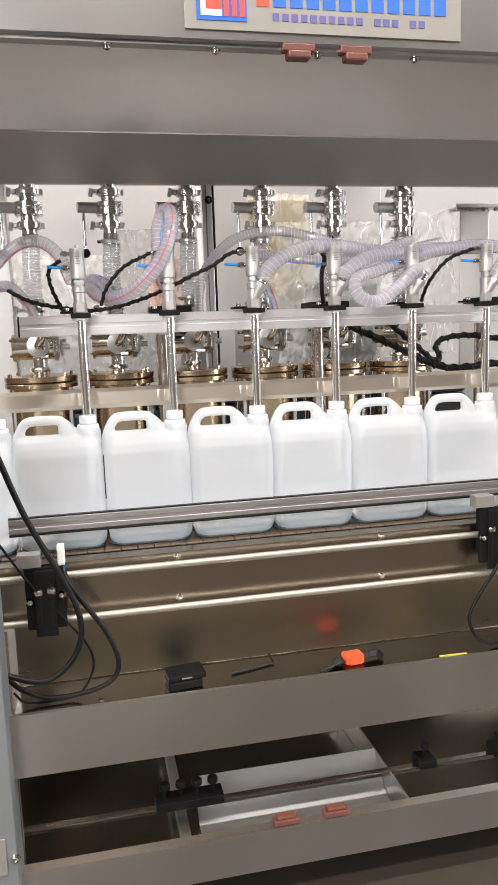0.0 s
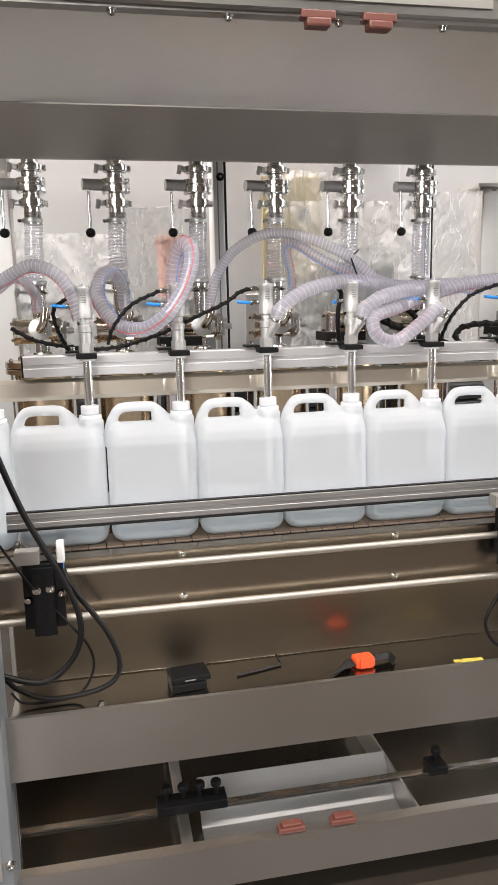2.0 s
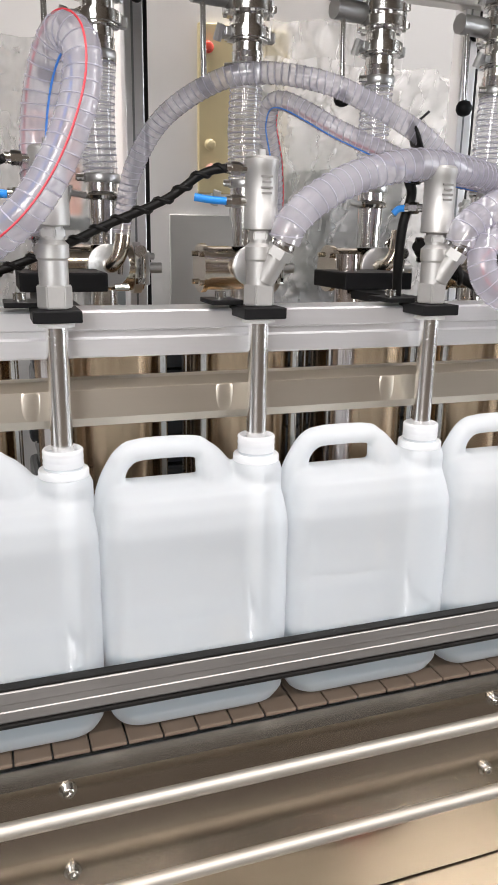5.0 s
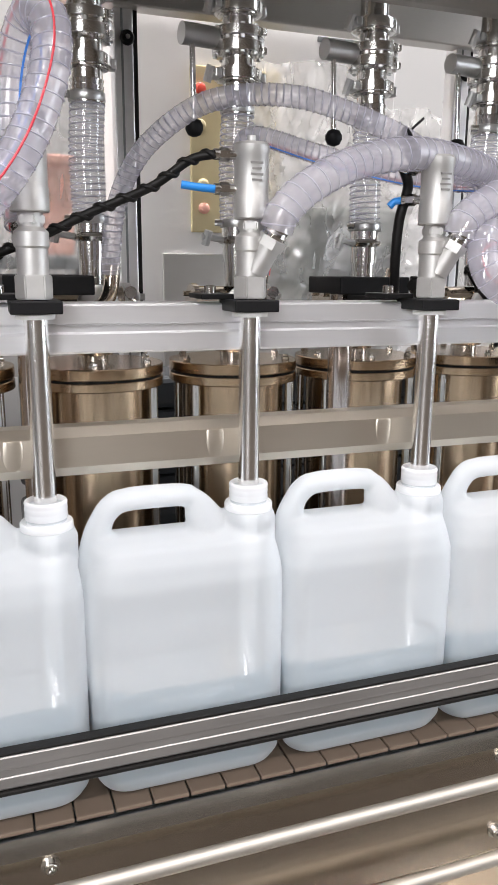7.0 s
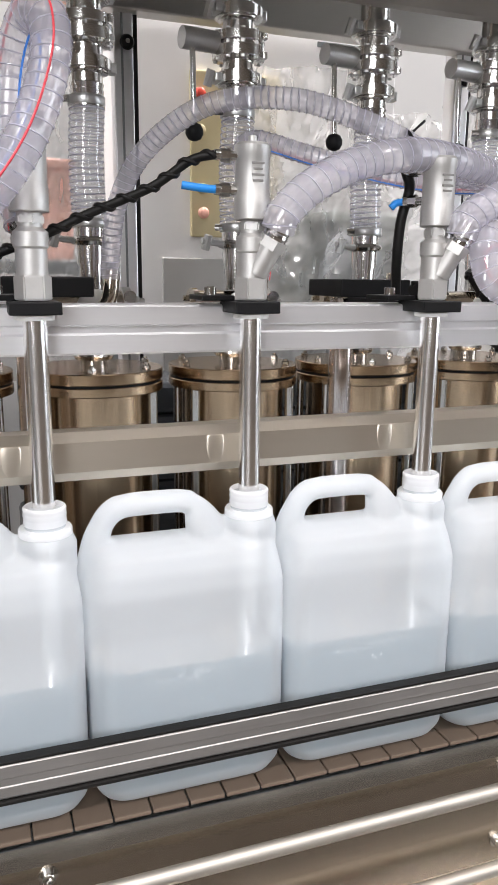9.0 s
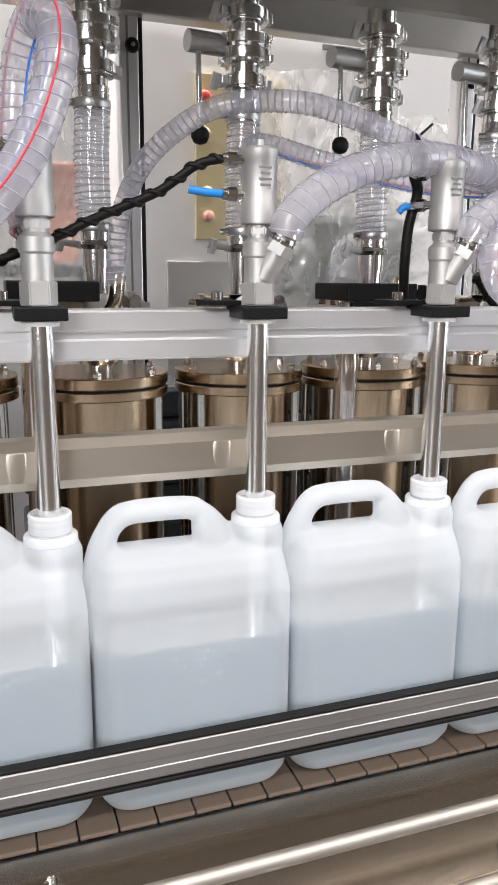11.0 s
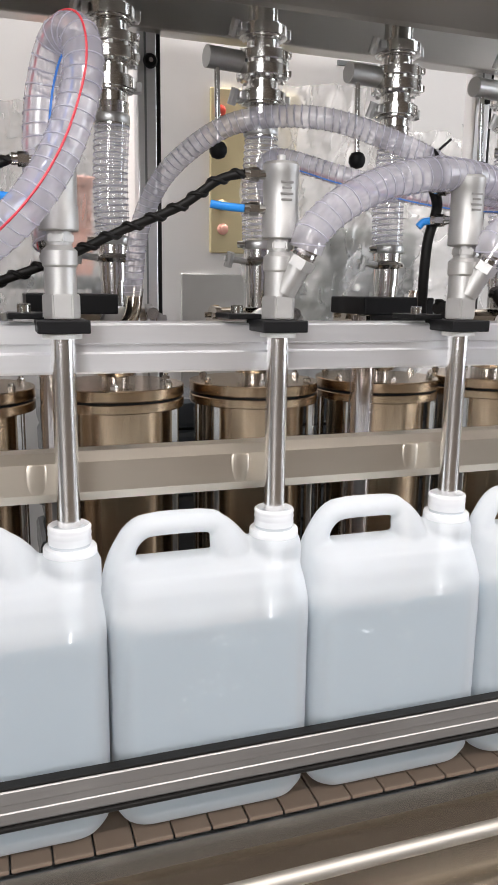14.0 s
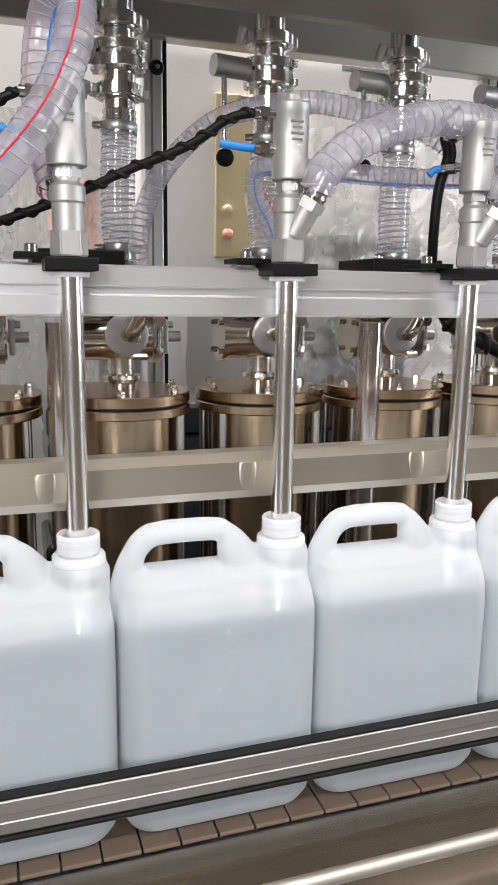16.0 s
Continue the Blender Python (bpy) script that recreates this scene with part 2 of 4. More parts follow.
def sweep(bm, pts, r, seg=12, squash=1.0, caps=True):
    rings = []
    for i, (p, n, b) in enumerate(frames_along(pts)):
        rad = r(i / (len(pts) - 1)) if callable(r) else r
        rings.append([bm.verts.new(p + rad * (math.cos(a) * n + squash * math.sin(a) * b)) for a in (2 * math.pi * k / seg for k in range(seg))])
    for a, b in zip(rings, rings[1:]):
        for i in range(seg):
            bm.faces.new((a[i], a[(i + 1) % seg], b[(i + 1) % seg], b[i]))
    if caps:
        bm.faces.new(rings[0][::-1])
        bm.faces.new(rings[-1])
    return bm


def resample(pts, step):
    out, acc = [pts[0]], 0.0
    for a, b in zip(pts, pts[1:]):
        d = (b - a).length
        while acc + d >= step:
            a = a + (b - a) * ((step - acc) / d)
            out.append(a.copy())
            d, acc = (b - a).length, 0.0
        acc += d
    return out


def helix(pts, r, pitch, per=10):
    """A spiral of the given radius wound round a line of points."""
    base = frames_along(resample(pts, pitch / per))
    return [p + r * (math.cos(2 * math.pi * i / per) * n + math.sin(2 * math.pi * i / per) * b) for i, (p, n, b) in enumerate(base)]


# ---- the hall: unseen shell, added and toned for what the steel mirrors ----
def structure(name, bm, material, label, category="structure"):
    return tagged(part(name, bm, material), label, category, kind="structure")


structure("floor", B(-6, 7, -7.2, 6.2, -0.1, 0, bevel=0), FLOOR, "brown floor of the hall, toned for its reflection in the steel", "floor")
structure("ceiling", B(-6, 7, -7.2, 6.2, 5.0, 5.1, bevel=0), PLASTER, "unseen plain white ceiling added over the machine", "ceiling")
# wall openings added where the fill lamps stand, out of view
bm = bmesh.new()
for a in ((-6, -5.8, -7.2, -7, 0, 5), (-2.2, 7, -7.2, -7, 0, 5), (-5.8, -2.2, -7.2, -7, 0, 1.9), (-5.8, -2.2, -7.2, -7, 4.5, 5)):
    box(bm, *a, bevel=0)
structure("wall_south", bm, HALL, "unseen dim hall wall with an opening added for the front lamp", "wall")
bm = bmesh.new()
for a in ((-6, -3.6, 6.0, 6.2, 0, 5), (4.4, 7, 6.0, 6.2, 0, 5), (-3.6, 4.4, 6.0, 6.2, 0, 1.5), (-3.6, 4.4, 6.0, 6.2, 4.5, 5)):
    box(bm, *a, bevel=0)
structure("wall_north", bm, PLASTER, "unseen plastered hall wall with an opening added for the rear lamp", "wall")
structure("wall_west", B(-6.2, -6, -7.2, 6.2, 0, 5, bevel=0), HALL, "unseen painted hall wall added beside the machine", "wall")
bm = bmesh.new()
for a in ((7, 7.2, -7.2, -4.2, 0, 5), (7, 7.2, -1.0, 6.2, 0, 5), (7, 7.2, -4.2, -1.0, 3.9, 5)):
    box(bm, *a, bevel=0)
structure("wall_east", bm, HALL, "unseen painted hall wall with an opening added for the right lamp", "wall")

# ---- machine frame: hood, uprights, trays, base ----
XL, XR = -0.458, 1.02          # inner faces of the front uprights
PITCH, X0 = 0.2, 0.138         # nozzle spacing and the axis of nozzle 0
BELT = 0.815                   # top of the slat chain


def folded(bm, pts, x0, x1, t=0.003):
    """Sheet metal: a folded (y, z) outline drawn out along x with thickness t."""
    n = len(pts)
    P = [Vector((0, y, z)) for y, z in pts]
    N = []
    for i in range(n):
        d = (P[min(i + 1, n - 1)] - P[max(i - 1, 0)]).normalized()
        N.append(Vector((0, -d.z, d.y)))
    loop = P + [p + t * k for p, k in reversed(list(zip(P, N)))]
    a = [bm.verts.new((x0, p.y, p.z)) for p in loop]
    b = [bm.verts.new((x1, p.y, p.z)) for p in loop]
    for i in range(len(loop)):
        j = (i + 1) % len(loop)
        bm.faces.new((a[i], a[j], b[j], b[i]))
    for i in range(n - 1):
        k = len(loop) - 1 - i
        bm.faces.new((a[i], a[i + 1], a[k - 1], a[k]))
        bm.faces.new((b[k], b[k - 1], b[i + 1], b[i]))
    return bm


def bolt_head(at, r=0.006, turn=None, name="bolt", parent=None):
    bm = L([(r, 0), (r, r * 0.9), (r * 0.9, r), (r * 0.5, r), (r * 0.45, r * 0.5)], 14, (0, 0, 0))
    lathe(bm, [(r * 1.5, -r * 0.3), (r * 1.5, 0)], 16)
    ob = part(name, bm, STEEL, parent, smooth=35)
    ob.matrix_basis = Matrix.Translation(at) @ (turn or Matrix.Identity(4))
    return ob


FRONT = pose(0, 0, 0, 90, 0, 0)       # a bolt that looks towards -y
DOWN = pose(0, 0, 0, 180, 0, 0)

machine = thing("filling_machine_frame", "brushed stainless steel machine frame with hood and drip trays", "machine")
bm = folded(bmesh.new(), [(-0.20, 2.35), (-0.20, 1.872), (-0.188, 1.868)], -0.75, 1.35)
part("hood_front", bm, STEEL_HOOD, machine)
bm = folded(bmesh.new(), [(-0.188, 1.862), (-0.16, 1.862), (0.0, 1.745)], -0.75, 1.35)
part("hood_panel", bm, STEEL_SHEET, machine)
bm = folded(bmesh.new(), [(0.0, 1.742), (0.318, 1.696), (0.336, 1.696), (0.336, 1.71)], -0.75, 1.35)
part("hood_underside", bm, STEEL_UNDER, machine)
part("hood_top", B(-0.75, 1.35, -0.2, 0.7, 2.352, 2.36), STEEL_SHEET, machine)
part("manifold_beam", B(-0.75, 1.35, 0.39, 0.46, 1.76, 1.86), STEEL_SHEET, machine)
for i in range(-3, 6):
    bolt_head((0.036 + 0.2145 * i, -0.176, 1.860), 0.0075, DOWN, parent=machine)
for x in (0.204, 0.326):
    c = part("clip", B(-0.034, 0.034, -0.012, 0.012, -0.008, 0.008, bevel=0.003), COPPER, machine, "terracotta plastic clip")
    part("clip_block", B(-0.024, 0.024, -0.016, 0.014, -0.022, -0.006, bevel=0.004), COPPER, c)
    c.matrix_basis = pose(x, -0.19, 1.864)
# uprights
part("upright", B(XL - 0.1, XL, -0.3, -0.2, 0.0, 2.35, bevel=0.004), GREY, machine)
part("upright", B(XR, XR + 0.1, -0.3, -0.2, 0.0, 2.35, bevel=0.004), GREY, machine)
part("upright", B(XL - 0.1, XL, 0.62, 0.7, 0.0, 2.35, bevel=0.004), STEEL_SHEET, machine)
part("upright", B(XR + 0.25, XR + 0.33, 0.62, 0.7, 0.0, 2.35, bevel=0.004), STEEL_SHEET, machine)
part("latch_plate", B(XL - 0.06, XL - 0.02, -0.3035, -0.30, 0.23, 0.31, bevel=0.001), SIGN, machine)
bolt_head((XL - 0.004, -0.302, 0.262), 0.007, FRONT, parent=machine)
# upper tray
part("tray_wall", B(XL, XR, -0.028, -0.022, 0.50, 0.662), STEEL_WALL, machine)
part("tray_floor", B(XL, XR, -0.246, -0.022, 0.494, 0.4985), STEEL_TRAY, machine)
part("tray_lip", folded(bmesh.new(), [(-0.233, 0.5), (-0.237, 0.539), (-0.247, 0.539), (-0.247, 0.402), (-0.23, 0.402)], XL, XR), STEEL_SHEET, machine)
bolt_head((-0.273, -0.165, 0.505), 0.006, parent=machine)
# base
part("base_beam", folded(bmesh.new(), [(-0.235, 0.197), (-0.262, 0.197), (-0.262, 0.10), (-0.24, 0.10)], XL, XR), STEEL_SHEET, machine)
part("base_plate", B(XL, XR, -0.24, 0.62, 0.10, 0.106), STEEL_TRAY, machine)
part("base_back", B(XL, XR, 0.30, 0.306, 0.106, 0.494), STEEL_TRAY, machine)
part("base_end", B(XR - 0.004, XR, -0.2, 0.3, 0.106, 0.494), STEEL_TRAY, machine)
# left end wall added to shut light out of the base interior
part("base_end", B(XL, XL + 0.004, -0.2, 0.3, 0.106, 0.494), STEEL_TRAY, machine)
part("slide_rail", B(XL, XR, -0.128, -0.108, 0.188, 0.2), STEEL, machine)
part("crossbar", B(-0.12, -0.095, -0.236, 0.3, 0.17, 0.186), STEEL_SHEET, machine)
part("crossbar", B(0.425, 0.43, -0.236, 0.3, 0.107, 0.186), STEEL_SHEET, machine)
part("channel", folded(bmesh.new(), [(-0.23, 0.165), (-0.23, 0.112), (-0.09, 0.112), (-0.005, 0.19)], -0.06, 0.424), STEEL_CHUTE, machine)
for x, n in ((-0.085, 4), (0.515, 1), (0.722, 1)):
    w = 0.019 * n + 0.004
    c = part("clamp", B(x - w, x + w, -0.145, -0.095, 0.2, 0.222, bevel=0.002), BLACK, machine, "black plastic clamp with thumb screws")
    for i in range(n):
        kx = x + (i - (n - 1) / 2) * 0.038
        bm = L([(0.004, 0.222), (0.004, 0.243), (0.011, 0.244), (0.0125, 0.247), (0.0125, 0.256), (0.010, 0.259)], 12, (kx, -0.12, 0))
        part("knob", bm, BLACK, c, smooth=40)
for x in (0.118, 0.236):
    c = part("clip", B(-0.03, 0.03, -0.012, 0.012, 0, 0.012, bevel=0.003), COPPER, machine, "terracotta plastic clip")
    part("clip_block", B(-0.022, 0.022, -0.01, 0.01, 0.012, 0.02, bevel=0.003), COPPER, c)
    c.matrix_basis = pose(x, -0.246, 0.198)
for x in (XL + 0.02, XR - 0.02):
    part("foot", L([(0.03, 0), (0.03, 0.015), (0.012, 0.02), (0.012, 0.1)], 20, (x, -0.22, 0)), BLACK, machine)

# ---- conveyor ----
conveyor = thing("conveyor", "narrow stainless conveyor with a tan slat chain and guide rail", "conveyor")
part("side_plate", folded(bmesh.new(), [(-0.054, BELT - 0.006), (-0.074, BELT - 0.013), (-0.074, 0.664), (-0.03, 0.66)], XL - 0.3, XR + 0.2), STEEL_SIDE, conveyor)
part("side_plate", B(XL - 0.3, XR + 0.2, 0.055, 0.06, 0.66, BELT - 0.01), STEEL_SHEET, conveyor)
part("bed", B(XL - 0.3, XR + 0.2, -0.04, 0.05, 0.7, BELT - 0.014), GREY, conveyor)
for z in (0.781, 0.679):
    part("cross_rail", R((XL - 0.02, -0.100, z), (XR, -0.100, z), 0.008, 20), STEEL_ROD, conveyor, smooth=40)
for x in (-0.08, 0.422, 0.925):
    for z in (0.791, 0.692):
        bolt_head((x, -0.0755, z), 0.006, FRONT, parent=conveyor)
rail = part("guide_rail", folded(bmesh.new(), [(-0.05, 0.906), (-0.064, 0.906), (-0.0655, 0.9045), (-0.0655, 0.893), (-0.0645, 0.892), (-0.0645, 0.885), (-0.0655, 0.884), (-0.0655, 0.874), (-0.064, 0.872), (-0.05, 0.872)], XL + 0.01, XR, 0.002), RAIL_ALU, conveyor)
part("rubber_strip", B(XL + 0.01, XR, -0.0655, -0.0535, 0.9065, 0.909), RUBBER, rail)
part("rubber_strip", B(XL + 0.01, XR, -0.068, -0.05, 0.8672, 0.8715), RUBBER, rail)
part("guide_rail", B(XL - 0.2, XR + 0.1, 0.056, 0.066, 0.87, 0.91), ALU, conveyor)
bm = B(-0.0182, 0.0182, -0.050, 0.046, -0.005, 0, bevel=0.0018)
slat = part("slat", bm, TAN, conveyor)
slat.matrix_basis = pose(-0.72, 0, BELT)
for i in range(1, 50):
    o = new("slat", slat.data)
    o.parent, o.matrix_basis = conveyor, pose(-0.72 + 0.0381 * i, 0, BELT)


# ---- jerry cans ----
def can_mesh():
    """Five-litre jerry can: shouldered body, arched handle over the left half, threaded neck at the right."""
    bm = bmesh.new()
    seg = 56

    def ring(hx, hy, r, z, cx=0.0):
        out = []
        per = seg // 4
        for qx, qy, a0 in ((1, 1, 0), (-1, 1, 90), (-1, -1, 180), (1, -1, 270)):
            for k in range(per):
                a = radians(a0 + 90 * k / (per - 1))
                out.append(bm.verts.new((cx + qx * (hx - r) + r * math.cos(a), qy * (hy - r) + r * math.sin(a), z)))
        return out

    prof = [(0.070, 0.022, 0.018, 0.0), (0.082, 0.032, 0.022, 0.002), (0.091, 0.040, 0.026, 0.009), (0.0965, 0.044, 0.022, 0.022), (0.0985, 0.045, 0.022, 0.05),
            (0.0985, 0.045, 0.022, 0.200), (0.098, 0.0445, 0.022, 0.222), (0.096, 0.041, 0.026, 0.240), (0.093, 0.033, 0.024, 0.256), (0.089, 0.022, 0.018, 0.263), (0.084, 0.012, 0.010, 0.267)]
    rings = [ring(*p) for p in prof]
    for a, b in zip(rings, rings[1:]):
        for i in range(seg):
            bm.faces.new((a[i], a[(i + 1) % seg], b[(i + 1) % seg], b[i]))
    bm.faces.new(rings[0][::-1])
    bm.faces.new(rings[-1])
    hand = spline([(-0.088, 0, 0.215), (-0.087, 0, 0.25), (-0.081, 0, 0.277), (-0.070, 0, 0.294), (-0.053, 0, 0.300), (-0.004, 0, 0.300), (0.010, 0, 0.2955), (0.019, 0, 0.281), (0.030, 0, 0.254)], 8)
    sweep(bm, hand, lambda u: 0.0092 + 0.012 * max(0.0, u - 0.76) / 0.24 + 0.006 * max(0.0, 0.28 - u) / 0.28, 14, 1.35)
    lathe(bm, [(0.028, 0.245), (0.028, 0.272), (0.024, 0.281), (0.0185, 0.283), (0.0185, 0.303)], 28, (0.07, 0, 0))
    me = bpy.data.meshes.new("can_raw")
    bm.to_mesh(me)
    bm.free()
    ob = new("can_raw", me)
    md = ob.modifiers.new("weld", "REMESH")
    md.mode, md.voxel_size, md.use_smooth_shade = "VOXEL", 0.0028, True
    sm = ob.modifiers.new("soft", "SMOOTH")
    sm.factor, sm.iterations = 0.5, 4
    dg = bpy.context.evaluated_depsgraph_get()
    res = bpy.data.meshes.new_from_object(ob.evaluated_get(dg))
    bpy.data.objects.remove(ob)
    res.name = "body"

    def step(a, b, x):
        u = min(1.0, max(0.0, (x - a) / (b - a)))
        return u * u * (3 - 2 * u)

    # shallow sunken panel on both broad faces
    for v in res.vertices:
        x, y, z = v.co
        inside = step(-0.088, -0.074, x) * step(0.088, 0.074, x) * step(0.02, 0.04, z) * step(0.222, 0.19, z) * step(0.03, 0.04, abs(y))
        v.co.y -= math.copysign(0.0016, y) * inside
    res.materials.clear()
    res.materials.append(CAN)
    res.shade_smooth()
    return res


CAN_MESH = can_mesh()
can = thing("jerry_can", "translucent white plastic jerry can on the slat chain", "jerry can", group="cans on the conveyor")
body = new("body", CAN_MESH)
body.parent = can
neck = L([(0.0168, 0.296), (0.0194, 0.296), (0.0198, 0.299), (0.0194, 0.3015), (0.0194, 0.303), (0.0199, 0.305), (0.0195, 0.307), (0.0194, 0.309), (0.0199, 0.311), (0.0193, 0.3125), (0.0180, 0.3135), (0.0168, 0.3125), (0.0168, 0.298)], 40, (0.07, 0, -0.006))
part("thread", neck, NECK, can, smooth=60)
bm = L([(0.0235, 0.288), (0.0245, 0.289), (0.0245, 0.2945), (0.0235, 0.296), (0.02, 0.296)], 40, (0.07, 0, -0.009))
part("tamper_ring", bm, NECK, can, smooth=40)
CANS = [can]
can.matrix_basis = pose(X0 - 0.07 - 3 * PITCH, 0, BELT)
for k in range(-2, 4):
    CANS.append(copy_thing(can, pose(X0 - 0.07 + PITCH * k, 0, BELT)))

# the liquid in each can: thin layers that rise one after another, with froth riding on the top one
LAYERS, THICK, SUMP = 15, 0.015, 0.008
LIQUIDS = []
for k in range(-3, 4):
    liq = thing("liquid", "clear pale liquid rising inside the jerry can", "liquid", pose(X0 - 0.07 + PITCH * k, 0, BELT + SUMP), group="liquid in the cans")
    stack = []
    for i in range(LAYERS):
        s = (0.085, 0.0935)[min(i, 1)] - 0.00012 * i
        d = (0.033, 0.0392)[min(i, 1)] - 0.00012 * i
        lb = B(-s, s, -d, d, 0, THICK, bevel=0)
        bmesh.ops.bevel(lb, geom=[e for e in lb.edges if abs(e.verts[0].co.z - e.verts[1].co.z) > 0.01], offset=0.024, segments=5, affect="EDGES", profile=0.5)
        layer = part("layer", lb, LIQUID, liq)
        layer.data.materials.append(SURFACE)
        for f in layer.data.polygons:
            f.material_index = 1 if f.normal.z > 0.9 else 0
        stack.append(layer)
        if i > 5:
            bb = bmesh.new()
            for n in range(9):
                bx, bz, br = random.gauss(0.005, 0.04), random.uniform(0.002, THICK - 0.002), random.uniform(0.0008, 0.0019)
                if abs(bx) < s - 0.03:
                    bmesh.ops.create_icosphere(bb, subdivisions=1, radius=br, matrix=Matrix.Translation((bx, -d, bz)))
            tagged(part("bubbles", bb, BUBBLE, layer), kind="stuff")
    fb = bmesh.new()
    for n in range(110):
        fx = random.uniform(-0.09, 0.09)
        fy = -0.036 if abs(fx) < 0.068 else -0.036 + 0.8 * (abs(fx) - 0.068)
        br = random.uniform(0.0015, 0.0045)
        bmesh.ops.create_icosphere(fb, subdivisions=1, radius=br, matrix=Matrix.Translation((fx, fy, random.uniform(-0.002, 0.002))) @ Matrix.Diagonal((1.7, 1, 0.8, 1)))
    froth = part("froth", fb, LIQUID, liq, smooth=60)
    tagged(froth, kind="stuff")
    LIQUIDS.append((stack, froth))


# ---- nozzle carriage (built with its top edge at z = 0, carried at its height) ----
carriage = thing("nozzle_carriage", "aluminium profile bar carrying six diving steel nozzles", "machine part", pose(0, 0, 1.303))
BX0, BX1 = XL + 0.06, 0.93
bm = folded(bmesh.new(), [(0.075, 0.0), (0.022, 0.0), (0.02, -0.002), (0.02, -0.018), (0.024, -0.02), (0.024, -0.026), (0.02, -0.028), (0.02, -0.044), (0.022, -0.046), (0.075, -0.046)], BX0, BX1, 0.003)
part("bar", bm, ALU, carriage, "silver aluminium profile bar")
part("bar_core", B(BX0 + 0.001, BX1 - 0.001, 0.028, 0.074, -0.043, -0.003, bevel=0), ALU, carriage)
part("end_cap", B(BX0 - 0.004, BX0, 0.02, 0.075, -0.046, 0, bevel=0.001), BLACK, carriage)
part("end_cap", B(BX1, BX1 + 0.004, 0.02, 0.075, -0.046, 0, bevel=0.001), BLACK, carriage)


def hexagon(r, z0, z1, at, rz=0):
    bm = bmesh.new()
    bmesh.ops.create_cone(bm, cap_ends=True, segments=6, radius1=r, radius2=r, depth=z1 - z0, matrix=Matrix.Translation((at[0], at[1], (z0 + z1) / 2)) @ pose(0, 0, 0, 0, 0, rz))
    bmesh.ops.bevel(bm, geom=list(bm.edges), offset=0.0012, segments=2, affect="EDGES")
    return bm


def nozzle(k):
    x = X0 + PITCH * k
    nz = new("filling_nozzle")
    nz.parent, nz.matrix_basis = carriage, pose(x, 0, 0)
    part("rod", L([(0.0085, -0.40), (0.0105, -0.395), (0.0105, -0.012)], 28), CHROME, nz, smooth=40)
    part("washer", L([(0.017, -0.012), (0.017, -0.008), (0.0165, -0.0075)], 28), WHITE, nz, smooth=40)
    part("clamp_plate", B(-0.022, 0.022, -0.022, 0.03, -0.007, 0.004, bevel=0.001), BLACK, nz)
    part("clamp_arm", B(-0.045, -0.012, 0.012, 0.06, 0.004, 0.009, bevel=0.001), BLACK, nz)
    part("bolt", L([(0.006, 0.009), (0.006, 0.016), (0.005, 0.017)], 14, (-0.03, 0.035, 0)), STEEL, nz, smooth=40)
    part("hex_nut", hexagon(0.0165, 0.005, 0.026, (0, 0), 30), NOZZLE, nz)
    part("valve_body", L([(0.0135, 0.026), (0.0135, 0.048), (0.015, 0.05), (0.015, 0.062), (0.0125, 0.064), (0.0105, 0.066), (0.0105, 0.078)], 28), NOZZLE, nz, smooth=35)
    part("hex_nut", hexagon(0.0128, 0.068, 0.076, (0, 0), 10), NOZZLE, nz)
    act = part("actuator", L([(0.0155, 0.078), (0.0168, 0.079), (0.0168, 0.098), (0.0162, 0.099), (0.0162, 0.134), (0.0168, 0.135), (0.0168, 0.143), (0.015, 0.1455), (0.004, 0.146), (0.004, 0.152)], 30), NOZZLE, nz, smooth=35)
    for i, w in enumerate((0.006, 0.0045, 0.006, 0.005)):
        part("marking_bar", B(-w, w, -0.01655, -0.015, 0.126 - 0.005 * i, 0.1278 - 0.005 * i, bevel=0), MARK, act)
    out = Vector((-0.62, 0.78, 0)) if k == 1 else Vector((-1, 0, 0))
    for z in (0.104, 0.134):
        up = Vector((0, 0, z))
        bm = R(out * 0.014 + up, out * 0.024 + up, 0.0042, 12)
        rod(bm, out * 0.022 + up, out * 0.031 + up, 0.0062, 6)
        rod(bm, out * 0.031 + up, out * 0.036 + up, 0.005, 14)
        part("air_fitting", bm, STEEL, nz, smooth=30)
    a, b = Vector((0.003, -0.004, 0.03)), Vector((0.021, -0.016, 0.068))
    if k < 0:
        a, b = Vector((0.002, 0.006, 0.04)), Vector((-0.004, 0.02, 0.066))
    d = (b - a).normalized()
    branch = part("hose_branch", R(a, a + (b - a) * 0.62, 0.0115, 22), NOZZLE, nz, smooth=30)
    part("branch_nut", rod(bmesh.new(), a + (b - a) * 0.6, a + (b - a) * 0.82, 0.0138, 6), NOZZLE, branch)
    bm = R(a + (b - a) * 0.8, b + d * 0.014, 0.0105, 22)
    for u in (0.9, 1.04, 1.18):
        rod(bm, a + (b - a) * u, a + (b - a) * (u + 0.08), 0.0122, 20, 0.0106)
    part("hose_barb", bm, STEEL, branch, smooth=30)
    return nz


for k in range(-2, 4):
    nozzle(k)


# black cable looms and blue air tubes run with the carriage
def wrapped(name, pts, r, material=RUBBER, wrap=True):
    line = spline(pts, 10)
    ob = part(name, sweep(bmesh.new(), line, r * 0.8, 10), material, carriage, smooth=60)
    if wrap:
        part("spiral_wrap", sweep(bmesh.new(), helix(line, r * 0.82, r * 4.2), r * 0.42, 6), material, ob, smooth=60)
    return ob


